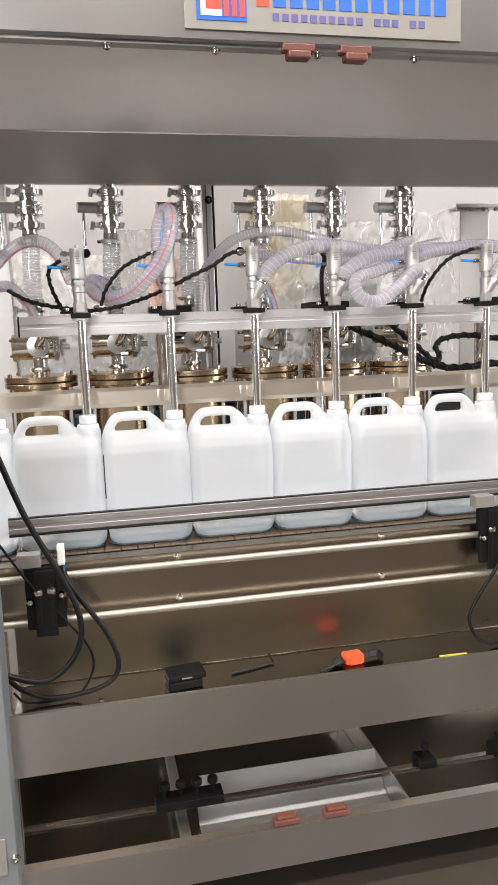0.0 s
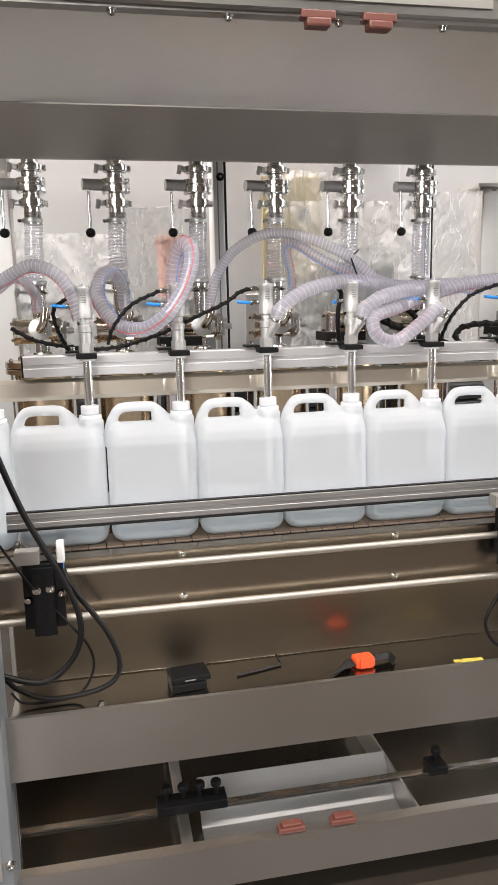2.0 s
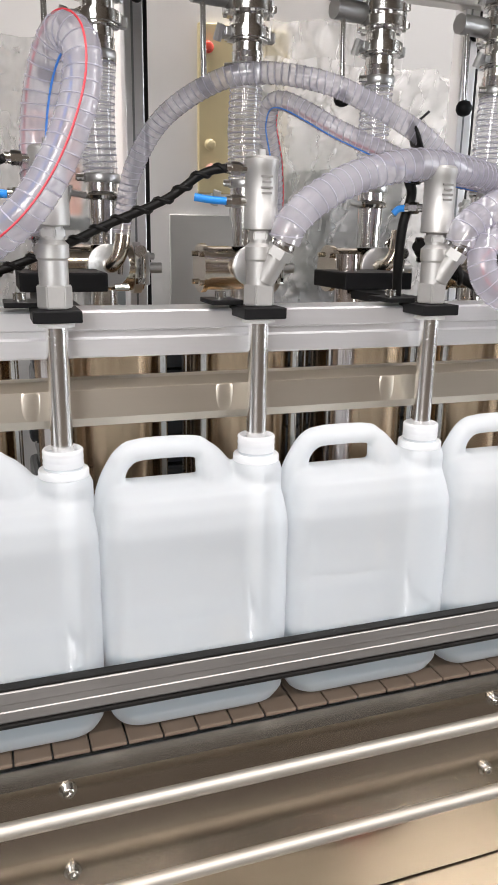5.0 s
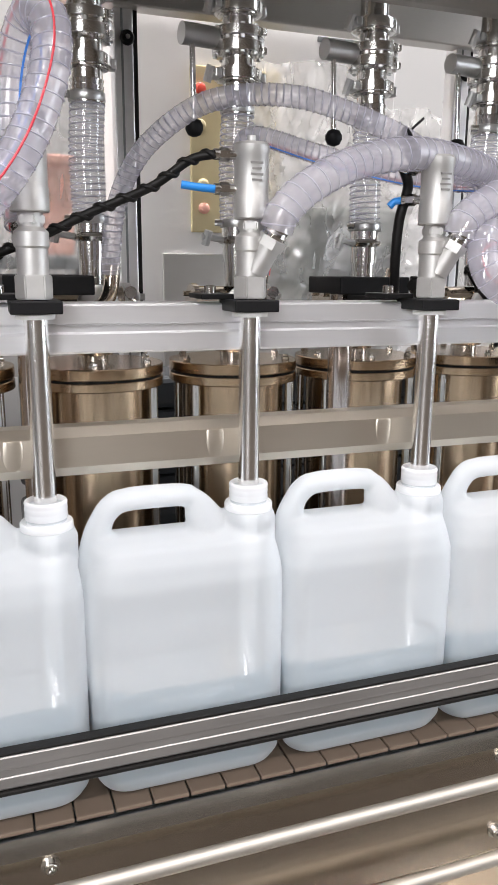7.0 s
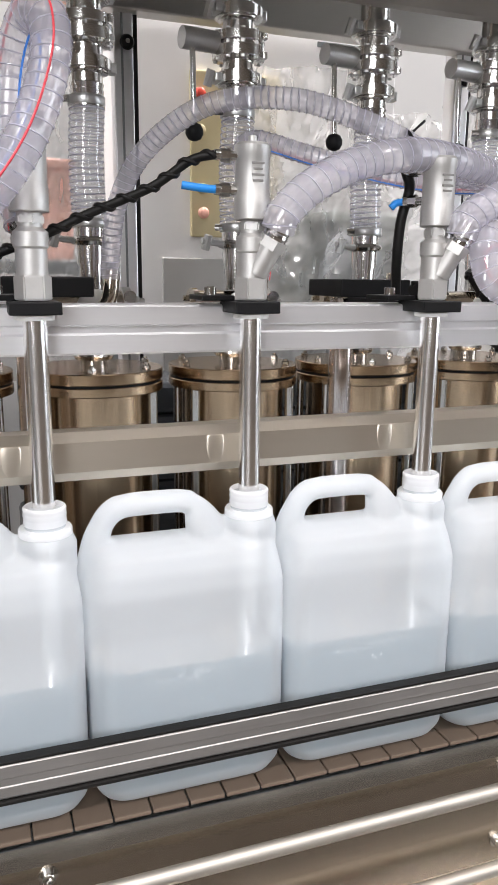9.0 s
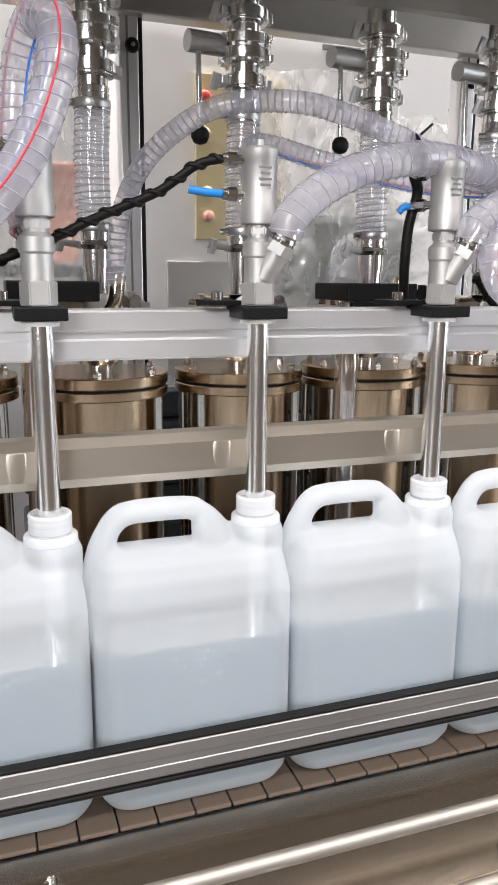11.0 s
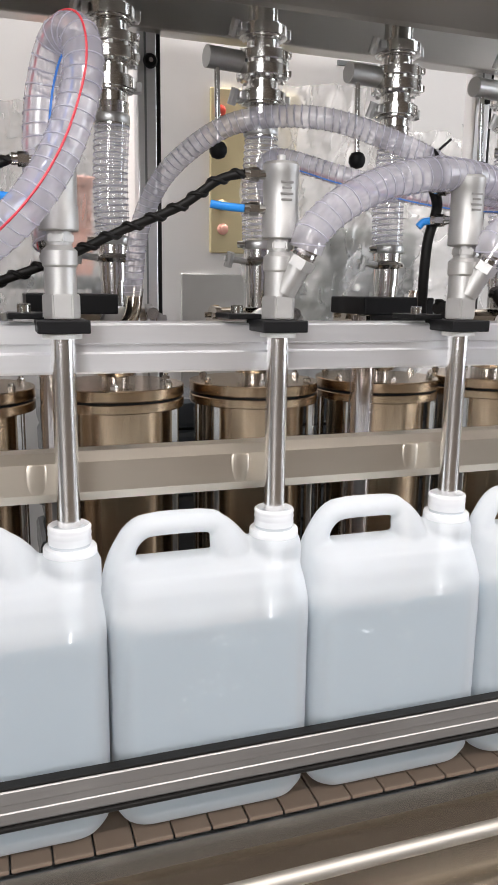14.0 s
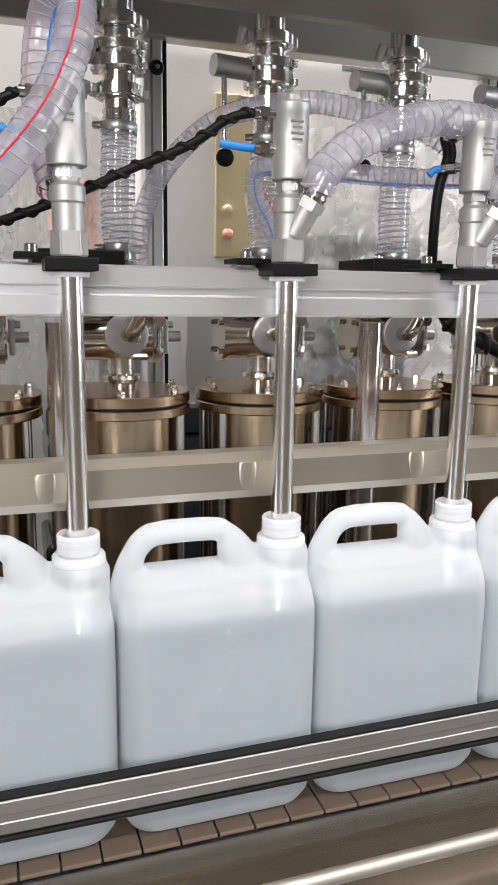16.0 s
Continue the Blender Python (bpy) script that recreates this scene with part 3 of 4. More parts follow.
wrapped("cable_loom", [(X0 - 0.036, 0.0, 0.134), (0.08, 0.005, 0.128), (0.045, 0.01, 0.104), (-0.01, 0.015, 0.08), (-0.06, 0.02, 0.056), (-0.13, 0.03, 0.03), (-0.20, 0.035, 0.013), (-0.26, 0.04, 0.012), (-0.36, 0.04, 0.03), (-0.42, 0.05, 0.06)], 0.0052)
wrapped("cable_loom", [(X0 - 0.2 - 0.036, 0.0, 0.134), (-0.16, 0.02, 0.105), (-0.20, 0.03, 0.06), (-0.215, 0.035, 0.02)], 0.0048)
wrapped("cable_loom", [(X0 - 0.4 - 0.036, 0.0, 0.12), (-0.325, 0.01, 0.10), (-0.322, 0.02, 0.06), (-0.30, 0.035, 0.008)], 0.0048)
wrapped("cable_loom", [(X0 + 0.2 - 0.022, 0.028, 0.134), (0.326, 0.036, 0.118), (0.32, 0.04, 0.085), (0.321, 0.046, 0.045), (0.33, 0.06, 0.005)], 0.0068, RUBBER, False)
wrapped("cable_loom", [(X0 + 0.6 - 0.036, 0.0, 0.134), (0.64, 0.01, 0.11), (0.60, 0.03, 0.06), (0.585, 0.05, 0.01)], 0.005)
for k in range(-2, 4):
    fx = X0 + PITCH * k - 0.036
    if k == 1:
        wrapped("air_tube", [(fx + 0.014, 0.028, 0.104), (fx + 0.008, 0.034, 0.103), (fx + 0.003, 0.036, 0.098)], 0.0046, BLUE, False)
    else:
        wrapped("air_tube", [(fx, 0, 0.104), (fx - 0.015, 0.001, 0.105), (fx - 0.03, 0.004, 0.107)], 0.0046, BLUE, False)
for x in (-0.0495, 0.3915, 0.90):
    part("block_arm", B(x - 0.02, x + 0.02, 0.075, 0.26, -0.012, 0.0, bevel=0.001), BLACK, carriage)
    part("bearing_block", B(x - 0.032, x + 0.076, 0.255, 0.365, 0.0, 0.024, bevel=0.002), BLACK, carriage, "black bearing block on the guide shaft")


# ---- rear beam, guide shafts, metering cylinders ----
part("neck_guide", folded(bmesh.new(), [(0.075, 1.178), (0.045, 1.180), (0.032, 1.172), (0.030, 1.143), (0.034, 1.134), (0.07, 1.134)], XL, XR, 0.002), STEEL_GUIDE, machine)
for x in (-0.288, -0.088, 0.112, 0.308, 0.51, 0.71):
    bm = L([(0.008, -0.0145), (0.0095, -0.012), (0.0095, 0.012), (0.008, 0.0145)], 24)
    bmesh.ops.transform(bm, matrix=Matrix.Translation((x, 0.0315, 1.157)) @ Matrix.Diagonal((1, 0.18, 1, 1)), verts=bm.verts)
    part("guide_joint", bm, STEEL_GUIDE, machine, smooth=60)
for x in (-0.0495, 0.3915, 0.90):
    part("guide_shaft", R((x, 0.315, 0.50), (x, 0.315, 1.30), 0.0175, 24), STEEL_SHAFT, machine, smooth=40)
VP, VX = 0.2145, 0.2615
VY = 0.43


def cylinder():
    c = thing("metering_cylinder", "polished stainless metering cylinder with bolted flange and valve", "cylinder", group="metering cylinders")
    part("barrel", L([(0.080, 0.50), (0.080, 1.165)], 48), STEEL_WARM, c, smooth=40)
    part("lower_flange", L([(0.099, 1.165), (0.100, 1.1665), (0.100, 1.177), (0.099, 1.178)], 56), STEEL_WARM, c, smooth=20)
    part("gasket", L([(0.097, 1.178), (0.097, 1.1815)], 48), BLACK, c)
    part("upper_flange", L([(0.099, 1.1815), (0.100, 1.183), (0.100, 1.196), (0.099, 1.1975)], 56), STEEL_WARM, c, smooth=20)
    for i in range(6):
        a = radians(20 + 60 * i)
        bx, by = 0.087 * math.cos(a), 0.087 * math.sin(a)
        bm = hexagon(0.0065, 1.1975, 1.204, (bx, by), 15 * i)
        part("bolt", lathe(bm, [(0.0035, 1.2035), (0.0035, 1.207)], 10, (bx, by, 0)), STEEL, c)
    for a in (35, 145, 215, 325):
        tx, ty = 0.092 * math.cos(radians(a)), 0.092 * math.sin(radians(a))
        part("tie_rod", R((tx, ty, 0.50), (tx, ty, 1.165), 0.007, 14), STEEL, c, smooth=40)
    part("riser", L([(0.020, 1.1975), (0.020, 1.207), (0.027, 1.209), (0.029, 1.214), (0.027, 1.219), (0.020, 1.221), (0.020, 1.25)], 28), STEEL, c, smooth=40)
    # rotary valve lying across, with its end plate
    v = part("valve_barrel", R((-0.062, -0.01, 1.275), (0.055, -0.01, 1.275), 0.033, 32), STEEL_TAN, c, smooth=40)
    part("valve_cover", R((-0.070, -0.01, 1.275), (-0.062, -0.01, 1.275), 0.037, 32), STEEL_TAN, v, smooth=40)
    for i in range(4):
        a = radians(45 + 90 * i)
        part("bolt", R((-0.076, -0.01 + 0.03 * math.cos(a), 1.275 + 0.03 * math.sin(a)), (-0.07, -0.01 + 0.03 * math.cos(a), 1.275 + 0.03 * math.sin(a)), 0.004, 6), STEEL_TAN, v)
    part("valve_port", R((0.0, -0.04, 1.28), (0.0, -0.052, 1.28), 0.024, 26), STEEL_TAN, v, smooth=40)
    part("port_clamp", L([(0.026, -0.004), (0.03, -0.002), (0.03, 0.004), (0.026, 0.006)], 26, (0, -0.052, 1.28), FRONT), STEEL_DULL, v, smooth=40)
    cl = part("cover_clamp", R((0.040, -0.01, 1.275), (0.052, -0.01, 1.275), 0.0375, 32), STEEL_DULL, v, smooth=40)
    bm = lathe(bmesh.new(), [(0.0042, -0.003), (0.0085, -0.003), (0.0085, 0.003), (0.0042, 0.003)], 18, (0.046, -0.052, 1.30), FRONT)
    rod(bm, (0.046, -0.052, 1.292), (0.046, -0.05, 1.258), 0.0034, 10)
    rod(bm, (0.046, -0.051, 1.262), (0.046, -0.051, 1.254), 0.0075, 8)
    part("eye_bolt", bm, STEEL, cl, smooth=40)
    bm = lathe(bmesh.new(), [(0.005, -0.004), (0.0105, -0.004), (0.0105, 0.004), (0.005, 0.004)], 20, (0.018, -0.062, 1.315), FRONT)
    rod(bm, (0.018, -0.062, 1.305), (0.014, -0.062, 1.268), 0.0038, 10)
    rod(bm, (0.006, -0.062, 1.25), (0.026, -0.062, 1.25), 0.0052, 8)
    part("swing_bolt", bm, STEEL, v, smooth=40)
    part("elbow", sweep(bmesh.new(), spline([(0.0, -0.05, 1.28), (0.002, -0.075, 1.282), (0.012, -0.082, 1.30), (0.018, -0.08, 1.335)], 8), 0.0105, 16), STEEL_TAN, v, smooth=60)
    bm = B(0.058, 0.066, -0.022, 0.0, 1.25, 1.30, bevel=0.004)
    rod(bm, (0.055, -0.01, 1.275), (0.085, -0.01, 1.275), 0.008, 16)
    rod(bm, (0.066, -0.012, 1.292), (0.074, -0.012, 1.292), 0.005, 6)
    part("lever", bm, STEEL_DULL, v)
    bm = B(-0.03, 0.03, -0.02, 0.03, 1.245, 1.252, bevel=0.001)
    part("bracket", bm, STEEL_DULL, c)
    return c


def inlet():
    """Butterfly valve with lever, clamps and a clear hose down to the cylinder."""
    v = thing("inlet_valve", "stainless butterfly valve with lever above a clear hose", "valve", group="inlet valves")
    part("top_pipe", L([(0.021, 1.690), (0.021, 1.735), (0.026, 1.737), (0.026, 1.747), (0.021, 1.749), (0.021, 1.78)], 28), STEEL, v, smooth=25)
    part("upper_clamp", L([(0.0225, 1.667), (0.0295, 1.669), (0.0295, 1.671), (0.034, 1.672), (0.034, 1.685), (0.0295, 1.686), (0.0295, 1.688), (0.0225, 1.69)], 34), STEEL, v, smooth=25)
    fl = part("flange", L([(0.0225, 1.616), (0.030, 1.618), (0.037, 1.619), (0.0375, 1.620), (0.0375, 1.633), (0.037, 1.634), (0.0335, 1.6345), (0.0335, 1.6385), (0.037, 1.639), (0.0375, 1.640), (0.0375, 1.651), (0.037, 1.652), (0.030, 1.654), (0.0225, 1.656), (0.0225, 1.668)], 40), STEEL, v, smooth=25)
    for i in range(10):
        a = radians(36 * i + 10)
        part("flange_bolt", R((0.0335 * math.cos(a), 0.0335 * math.sin(a), 1.6165), (0.0335 * math.cos(a), 0.0335 * math.sin(a), 1.6545), 0.0032, 6), STEEL_DULL, fl)
    part("lower_clamp", L([(0.0225, 1.616), (0.0225, 1.604), (0.0295, 1.602), (0.0295, 1.600), (0.034, 1.599), (0.034, 1.586), (0.0295, 1.585), (0.0295, 1.583), (0.0225, 1.581)], 34), STEEL, v, smooth=25)
    part("hose_tail", L([(0.0215, 1.582), (0.0215, 1.570), (0.0232, 1.569), (0.0215, 1.562), (0.0232, 1.561), (0.0215, 1.554), (0.0235, 1.553), (0.0235, 1.54), (0.022, 1.538)], 28), STEEL, v, smooth=25)
    for z in (1.679, 1.591):
        bm = R((-0.028, -0.012, z), (-0.052, -0.016, z - 0.003), 0.0045, 10)
        rod(bm, (-0.046, -0.02, z + 0.008), (-0.05, -0.012, z - 0.012), 0.006, 8)
        box(bm, -0.04, -0.03, -0.022, 0.004, z - 0.006, z + 0.006, bevel=0.002)
        part("wing_nut", bm, STEEL_DULL, v)
        part("clamp_hinge", B(0.03, 0.04, -0.008, 0.008, z - 0.007, z + 0.007, bevel=0.002), STEEL_DULL, v)
    for z in (1.6235, 1.648):
        part("bolt", R((0.03, -0.02, z - 0.004), (0.03, -0.02, z + 0.004), 0.006, 6), STEEL, v)
    h = part("lever_head", R((-0.034, -0.004, 1.638), (-0.086, -0.012, 1.638), 0.0145, 24), STEEL_DULL, v, smooth=40)
    part("lever_rod", R((-0.071, -0.012, 1.63), (-0.071, -0.02, 1.525), 0.0042, 12), STEEL, h, smooth=40)
    part("lever_ball", L([(0.003, 0.012), (0.009, 0.0095), (0.0125, 0.003), (0.0125, -0.003), (0.009, -0.0095), (0.003, -0.012)], 20, (-0.071, -0.021, 1.516)), BLACK, h, "black ball knob", smooth=60)
    line = spline([(0, 0, 1.545), (-0.004, 0, 1.47), (-0.002, 0, 1.385)], 10)
    t = part("clear_hose", sweep(bmesh.new(), line, 0.0235, 22, caps=False), HOSE_THIN, v, "clear ribbed plastic hose", smooth=70)
    part("spiral", sweep(bmesh.new(), helix(line, 0.0236, 0.0085, 18), 0.0009, 5), RIB, t, smooth=70)
    for z in (1.548, 1.39):
        part("hose_clip", L([(0.0245, z - 0.006), (0.0252, z - 0.005), (0.0252, z + 0.005), (0.0245, z + 0.006)], 26, (-0.001, 0, 0)), STEEL_DULL, v, smooth=40)
        part("clip_screw", R((-0.026, -0.012, z), (-0.036, -0.006, z), 0.005, 8), STEEL, v)
    part("bottom_ferrule", L([(0.020, 1.335), (0.020, 1.36), (0.026, 1.362), (0.028, 1.366), (0.026, 1.37), (0.0215, 1.372), (0.0215, 1.39)], 26, (-0.002, 0, 0)), STEEL, v, smooth=40)
    bm = R((-0.026, -0.012, 1.366), (-0.06, -0.018, 1.37), 0.0045, 8)
    rod(bm, (-0.05, -0.02, 1.378), (-0.054, -0.014, 1.358), 0.006, 8)
    part("wing_nut", bm, STEEL_DULL, v)
    part("bottom_pipe", L([(0.018, 1.30), (0.018, 1.336)], 24, (-0.002, 0, 0)), STEEL, v, smooth=40)
    return v


c0, i0 = cylinder(), inlet()
c0.matrix_basis, i0.matrix_basis = pose(VX - 3 * VP, VY, 0), pose(VX - 3 * VP, VY - 0.02, 0.009)
for j in range(-2, 3):
    copy_thing(c0, pose(VX + VP * j, VY, 0))
    copy_thing(i0, pose(VX + VP * j, VY - 0.02, 0.009))
tagged(part("cylinder_bench", B(XL, XR + 0.2, 0.30, 0.56, 0.47, 0.4985), STEEL_SHEET), "stainless bench plate under the metering cylinders", "bench")

# ---- hoses between cylinders and nozzles; each swings about its fixed end ----
HOSES = []


def world_hose(name_pts, r, ref, mode, stripe=None, pivot=0, free=-1):
    """ref: height of the carriage for which the points hold; mode: shift with the carriage, or swing about the fixed end."""
    pts = [Vector(p) for p in name_pts]
    piv = pts[pivot]
    line = spline([p - piv for p in pts], 12)
    h = tagged(part("filling_hose", sweep(bmesh.new(), line, r, 22, caps=False), HOSE, smooth=70), "clear spiral-ribbed plastic hose between cylinder and nozzle", "hose", "filling hoses")
    h.matrix_basis = Matrix.Translation(piv)
    part("spiral", sweep(bmesh.new(), helix(line, r * 0.985, 0.0112 if r > 0.014 else 0.0088, 18), 0.00085, 5), RIB, h, smooth=70)
    for material, ang in stripe or ():
        a = radians(ang)
        part("marking_thread", sweep(bmesh.new(), [p + r * 1.01 * (math.cos(a) * n + math.sin(a) * b) for p, n, b in frames_along(line)], 0.001, 5), material, h, smooth=60)
    HOSES.append((h, tuple(piv), tuple(pts[free]), ref, mode))
    return h


UP, LOW = 1.303, 1.233
# nozzle 0 and 1: over to the bundle, riding with the carriage
world_hose([(0.158, -0.015, 1.371), (0.164, -0.018, 1.388), (0.192, -0.02, 1.413), (0.243, -0.01, 1.436), (0.31, 0.0, 1.449), (0.391, 0.03, 1.447), (0.474, 0.08, 1.44), (0.57, 0.14, 1.43)], 0.0163, UP, "shift")
world_hose([(0.358, -0.015, 1.371), (0.364, -0.018, 1.389), (0.41, -0.02, 1.415), (0.492, 0.0, 1.43), (0.58, 0.03, 1.437), (0.68, 0.06, 1.445), (0.80, 0.1, 1.45)], 0.0163, UP, "shift")
# nozzle 2 hangs in a loop and runs on to the right; nozzle 3
world_hose([(0.548, -0.012, 1.306), (0.538, -0.02, 1.315), (0.49, -0.03, 1.277), (0.435, -0.03, 1.243), (0.39, -0.03, 1.258), (0.386, -0.02, 1.298), (0.447, 0.0, 1.318), (0.54, 0.02, 1.346), (0.646, 0.03, 1.371), (0.76, 0.05, 1.38), (0.9, 0.06, 1.36)], 0.0155, LOW, "shift", [(RED_LINE, 60)])
world_hose([(0.752, -0.012, 1.366), (0.765, -0.018, 1.39), (0.80, -0.01, 1.43), (0.87, 0.03, 1.44), (0.94, 0.09, 1.40)], 0.0163, UP, "shift")
# arches from the cylinder outlets into the tied bundle
world_hose([(0.060, 0.345, 1.325), (0.064, 0.34, 1.352), (0.077, 0.32, 1.412), (0.110, 0.29, 1.468), (0.166, 0.25, 1.506), (0.218, 0.22, 1.515), (0.284, 0.18, 1.502), (0.347, 0.16, 1.475), (0.399, 0.14, 1.443), (0.447, 0.13, 1.405), (0.52, 0.14, 1.392), (0.64, 0.15, 1.40)], 0.0128, 1.25, "swing", free=8)
world_hose([(0.276, 0.345, 1.325), (0.282, 0.34, 1.365), (0.268, 0.31, 1.42), (0.247, 0.28, 1.474), (0.258, 0.25, 1.491), (0.322, 0.2, 1.45), (0.413, 0.17, 1.412), (0.491, 0.16, 1.395), (0.6, 0.16, 1.39), (0.74, 0.16, 1.39)], 0.0122, 1.25, "swing", [(BLUE_LINE, 200), (RED_LINE, 300)], free=6)
# the big loop of nozzle -1
world_hose([(-0.1475, 0.345, 1.325), (-0.163, 0.34, 1.34), (-0.168, 0.32, 1.385), (-0.19, 0.27, 1.420), (-0.22, 0.2, 1.405), (-0.23, 0.13, 1.358), (-0.2, 0.07, 1.303), (-0.148, 0.0, 1.284), (-0.098, -0.04, 1.308), (-0.06, -0.048, 1.355), (-0.036, -0.05, 1.412), (-0.033, -0.042, 1.452), (-0.046, -0.015, 1.464), (-0.060, 0.01, 1.43), (-0.068, 0.02, 1.37), (-0.066, 0.012, 1.30)], 0.0163, LOW, "swing", [(RED_LINE, 275), (BLUE_LINE, 120)])
# the hose of nozzle -2
world_hose([(-0.384, 0.345, 1.325), (-0.385, 0.33, 1.37), (-0.42, 0.25, 1.41), (-0.455, 0.15, 1.38), (-0.45, 0.08, 1.385), (-0.413, 0.04, 1.405), (-0.369, 0.02, 1.423), (-0.323, 0.0, 1.411), (-0.29, -0.002, 1.373), (-0.272, 0.0, 1.31)], 0.0135, LOW, "swing", [(RED_LINE, 215)])
# cable tie round the bundle
tie = tagged(part("cable_tie", L([(0.026, -0.002), (0.0275, -0.001), (0.0275, 0.001), (0.026, 0.002)], 24, (0, 0, 0), pose(0, 0, 0, 0, 70, -20)), BLACK, smooth=40), "black cable tie round two clear hoses", "cable tie")
tie.matrix_basis = pose(0.395, 0.15, 1.437)
part("tail", R((0, 0, 0.024), (0.012, -0.006, 0.036), 0.0015, 6), BLACK, tie)


# ---- behind the machine ----
def door_post(x, y):
    p = thing("door_post", "silver aluminium post with a black rubber seal", "post", pose(x, y, 0), group="rear posts")
    part("profile", B(0, 0.034, 0, 0.04, 0.0, 2.3, bevel=0.002), ALU, p)
    part("groove", B(0.012, 0.016, -0.0006, 0.004, 0.0, 2.3, bevel=0), GREY, p)
    part("seal", B(0.034, 0.042, 0.004, 0.03, 0.0, 2.3, bevel=0.001), RUBBER, p)
    part("knob", L([(0.011, 0), (0.0125, 0.003), (0.0125, 0.007), (0.01, 0.011)], 18, (0.022, -0.001, 1.721), FRONT), BLACK, p, smooth=40)
    part("screw", L([(0.004, 0.010), (0.004, 0.013)], 12, (0.022, -0.001, 1.721), FRONT), STEEL, p)
    return p


door_post(0.139, 0.72)
door_post(0.828, 0.72)
door_post(-0.56, 0.72)
# added sheet, lit through by the rear fill lamp as bright background
tagged(part("rear_wall_panel", B(-1.6, 2.6, 1.62, 1.624, 0.0, 2.9), CURTAIN), "large white translucent sheet added to glow as the bright background", "partition", kind="structure")
# control cabinet with a cream panel and buttons
cab = thing("control_cabinet", "grey-white electric cabinet with a cream button panel wrapped in film", "cabinet")
part("body", B(0.24, 0.92, 1.12, 1.5, 0.08, 2.2, bevel=0.006), PANEL, cab)
part("plinth", B(0.26, 0.90, 1.14, 1.48, 0.0, 0.08), DARKGREY, cab)
pl = part("button_panel", B(0.38, 0.602, 1.108, 1.12, 1.42, 1.79, bevel=0.003), CREAM, cab, "cream painted button panel")
part("display", B(0.517, 0.556, 1.1035, 1.108, 1.635, 1.675, bevel=0.002), BLACK, pl)
for bx, bz, bmat in ((0.402, 1.739, SIGN_RED), (0.402, 1.66, CREAM), (0.408, 1.53, CREAM), (0.41, 1.475, ORANGE_FADED), (0.53, 1.465, STEEL), (0.57, 1.455, WHITE), (0.53, 1.54, GREY)):
    part("button", L([(0.013, 0), (0.013, 0.006), (0.009, 0.009), (0.009, 0.013), (0.007, 0.014)], 20, (bx, 1.108, bz), FRONT), bmat, pl, smooth=40)
part("lower_door", B(0.31, 0.89, 1.112, 1.12, 0.12, 1.37, bevel=0.004), CAB_GREY, cab)
for bz in (1.87, 1.90, 1.93):
    part("vent_slot", B(0.70, 0.86, 1.116, 1.1215, bz, bz + 0.012, bevel=0.001), GREY, cab)
tagged(part('rear_header', B(-0.75, 1.35, 0.70, 0.74, 1.768, 2.33, bevel=0.003), STEEL_SHEET), 'stainless header sheet above the rear posts', 'panel', kind='structure')
# stainless column and far equipment
col = thing("square_column", "square stainless column with a bolted top flange", "column", pose(1.19, 0.93, 0))
part("shaft", B(-0.06, 0.06, -0.05, 0.05, 0.0, 1.72, bevel=0.004), STEEL_SHEET, col)
part("top_flange", B(-0.09, 0.09, -0.075, 0.075, 1.72, 1.735, bevel=0.002), STEEL_SHEET, col)
for bx in (-0.075, -0.025, 0.025, 0.075):
    part("bolt", hexagon(0.008, 1.708, 1.72, (bx, -0.065), 10), STEEL, col)
crate = thing("orange_crate", "faded orange plastic crate behind the machine", "crate", pose(0.03, 1.2, 0))
part("body", B(-0.02, 0.085, 0, 0.15, 1.36, 1.57, bevel=0.01), ORANGE_FADED, crate)
part("rim", B(-0.028, 0.093, -0.008, 0.158, 1.57, 1.59, bevel=0.004), ORANGE_FADED, crate)
shelf = thing("steel_table", "grey steel table behind the machine", "table", pose(-0.25, 1.1, 0))
part("top", B(-0.75, 0.45, -0.05, 0.45, 1.33, 1.36, bevel=0.004), GREY, shelf)
for lx in (-0.72, 0.42):
    for ly in (-0.02, 0.42):
        part("leg", B(lx - 0.02, lx + 0.02, ly - 0.02, ly + 0.02, 0, 1.33, bevel=0.003), GREY, shelf)
pump = thing("grey_pump_unit", "dark grey pump unit with a round cover", "pump", pose(0.66, 0.86, 0))
part("housing", B(-0.10, 0.14, 0, 0.16, 1.20, 1.47, bevel=0.02), DARKGREY, pump)
part("cover", L([(0.07, 0), (0.07, 0.015), (0.05, 0.025), (0.02, 0.027)], 28, (0.02, 0.0, 1.36), FRONT), GREY, pump, smooth=40)
part("stand", B(-0.08, 0.12, 0.02, 0.14, 0.0, 1.20, bevel=0.004), GREY, pump)
# bales wrapped in film seen between the cylinders
for bx in (-0.35, 0.12, 0.55, 0.95):
    bale = thing("wrapped_bale", "dark film-wrapped stack of goods behind the cylinders", "bale", pose(bx, 0.80, 0), group="wrapped bales")
    for i in range(16):
        o = random.uniform(-0.012, 0.012)
        part("pack", B(-0.17 + o, 0.17 + o, o, 0.2 + o, 0.07 * i, 0.066 + 0.07 * i, bevel=0.012), BALE, bale)


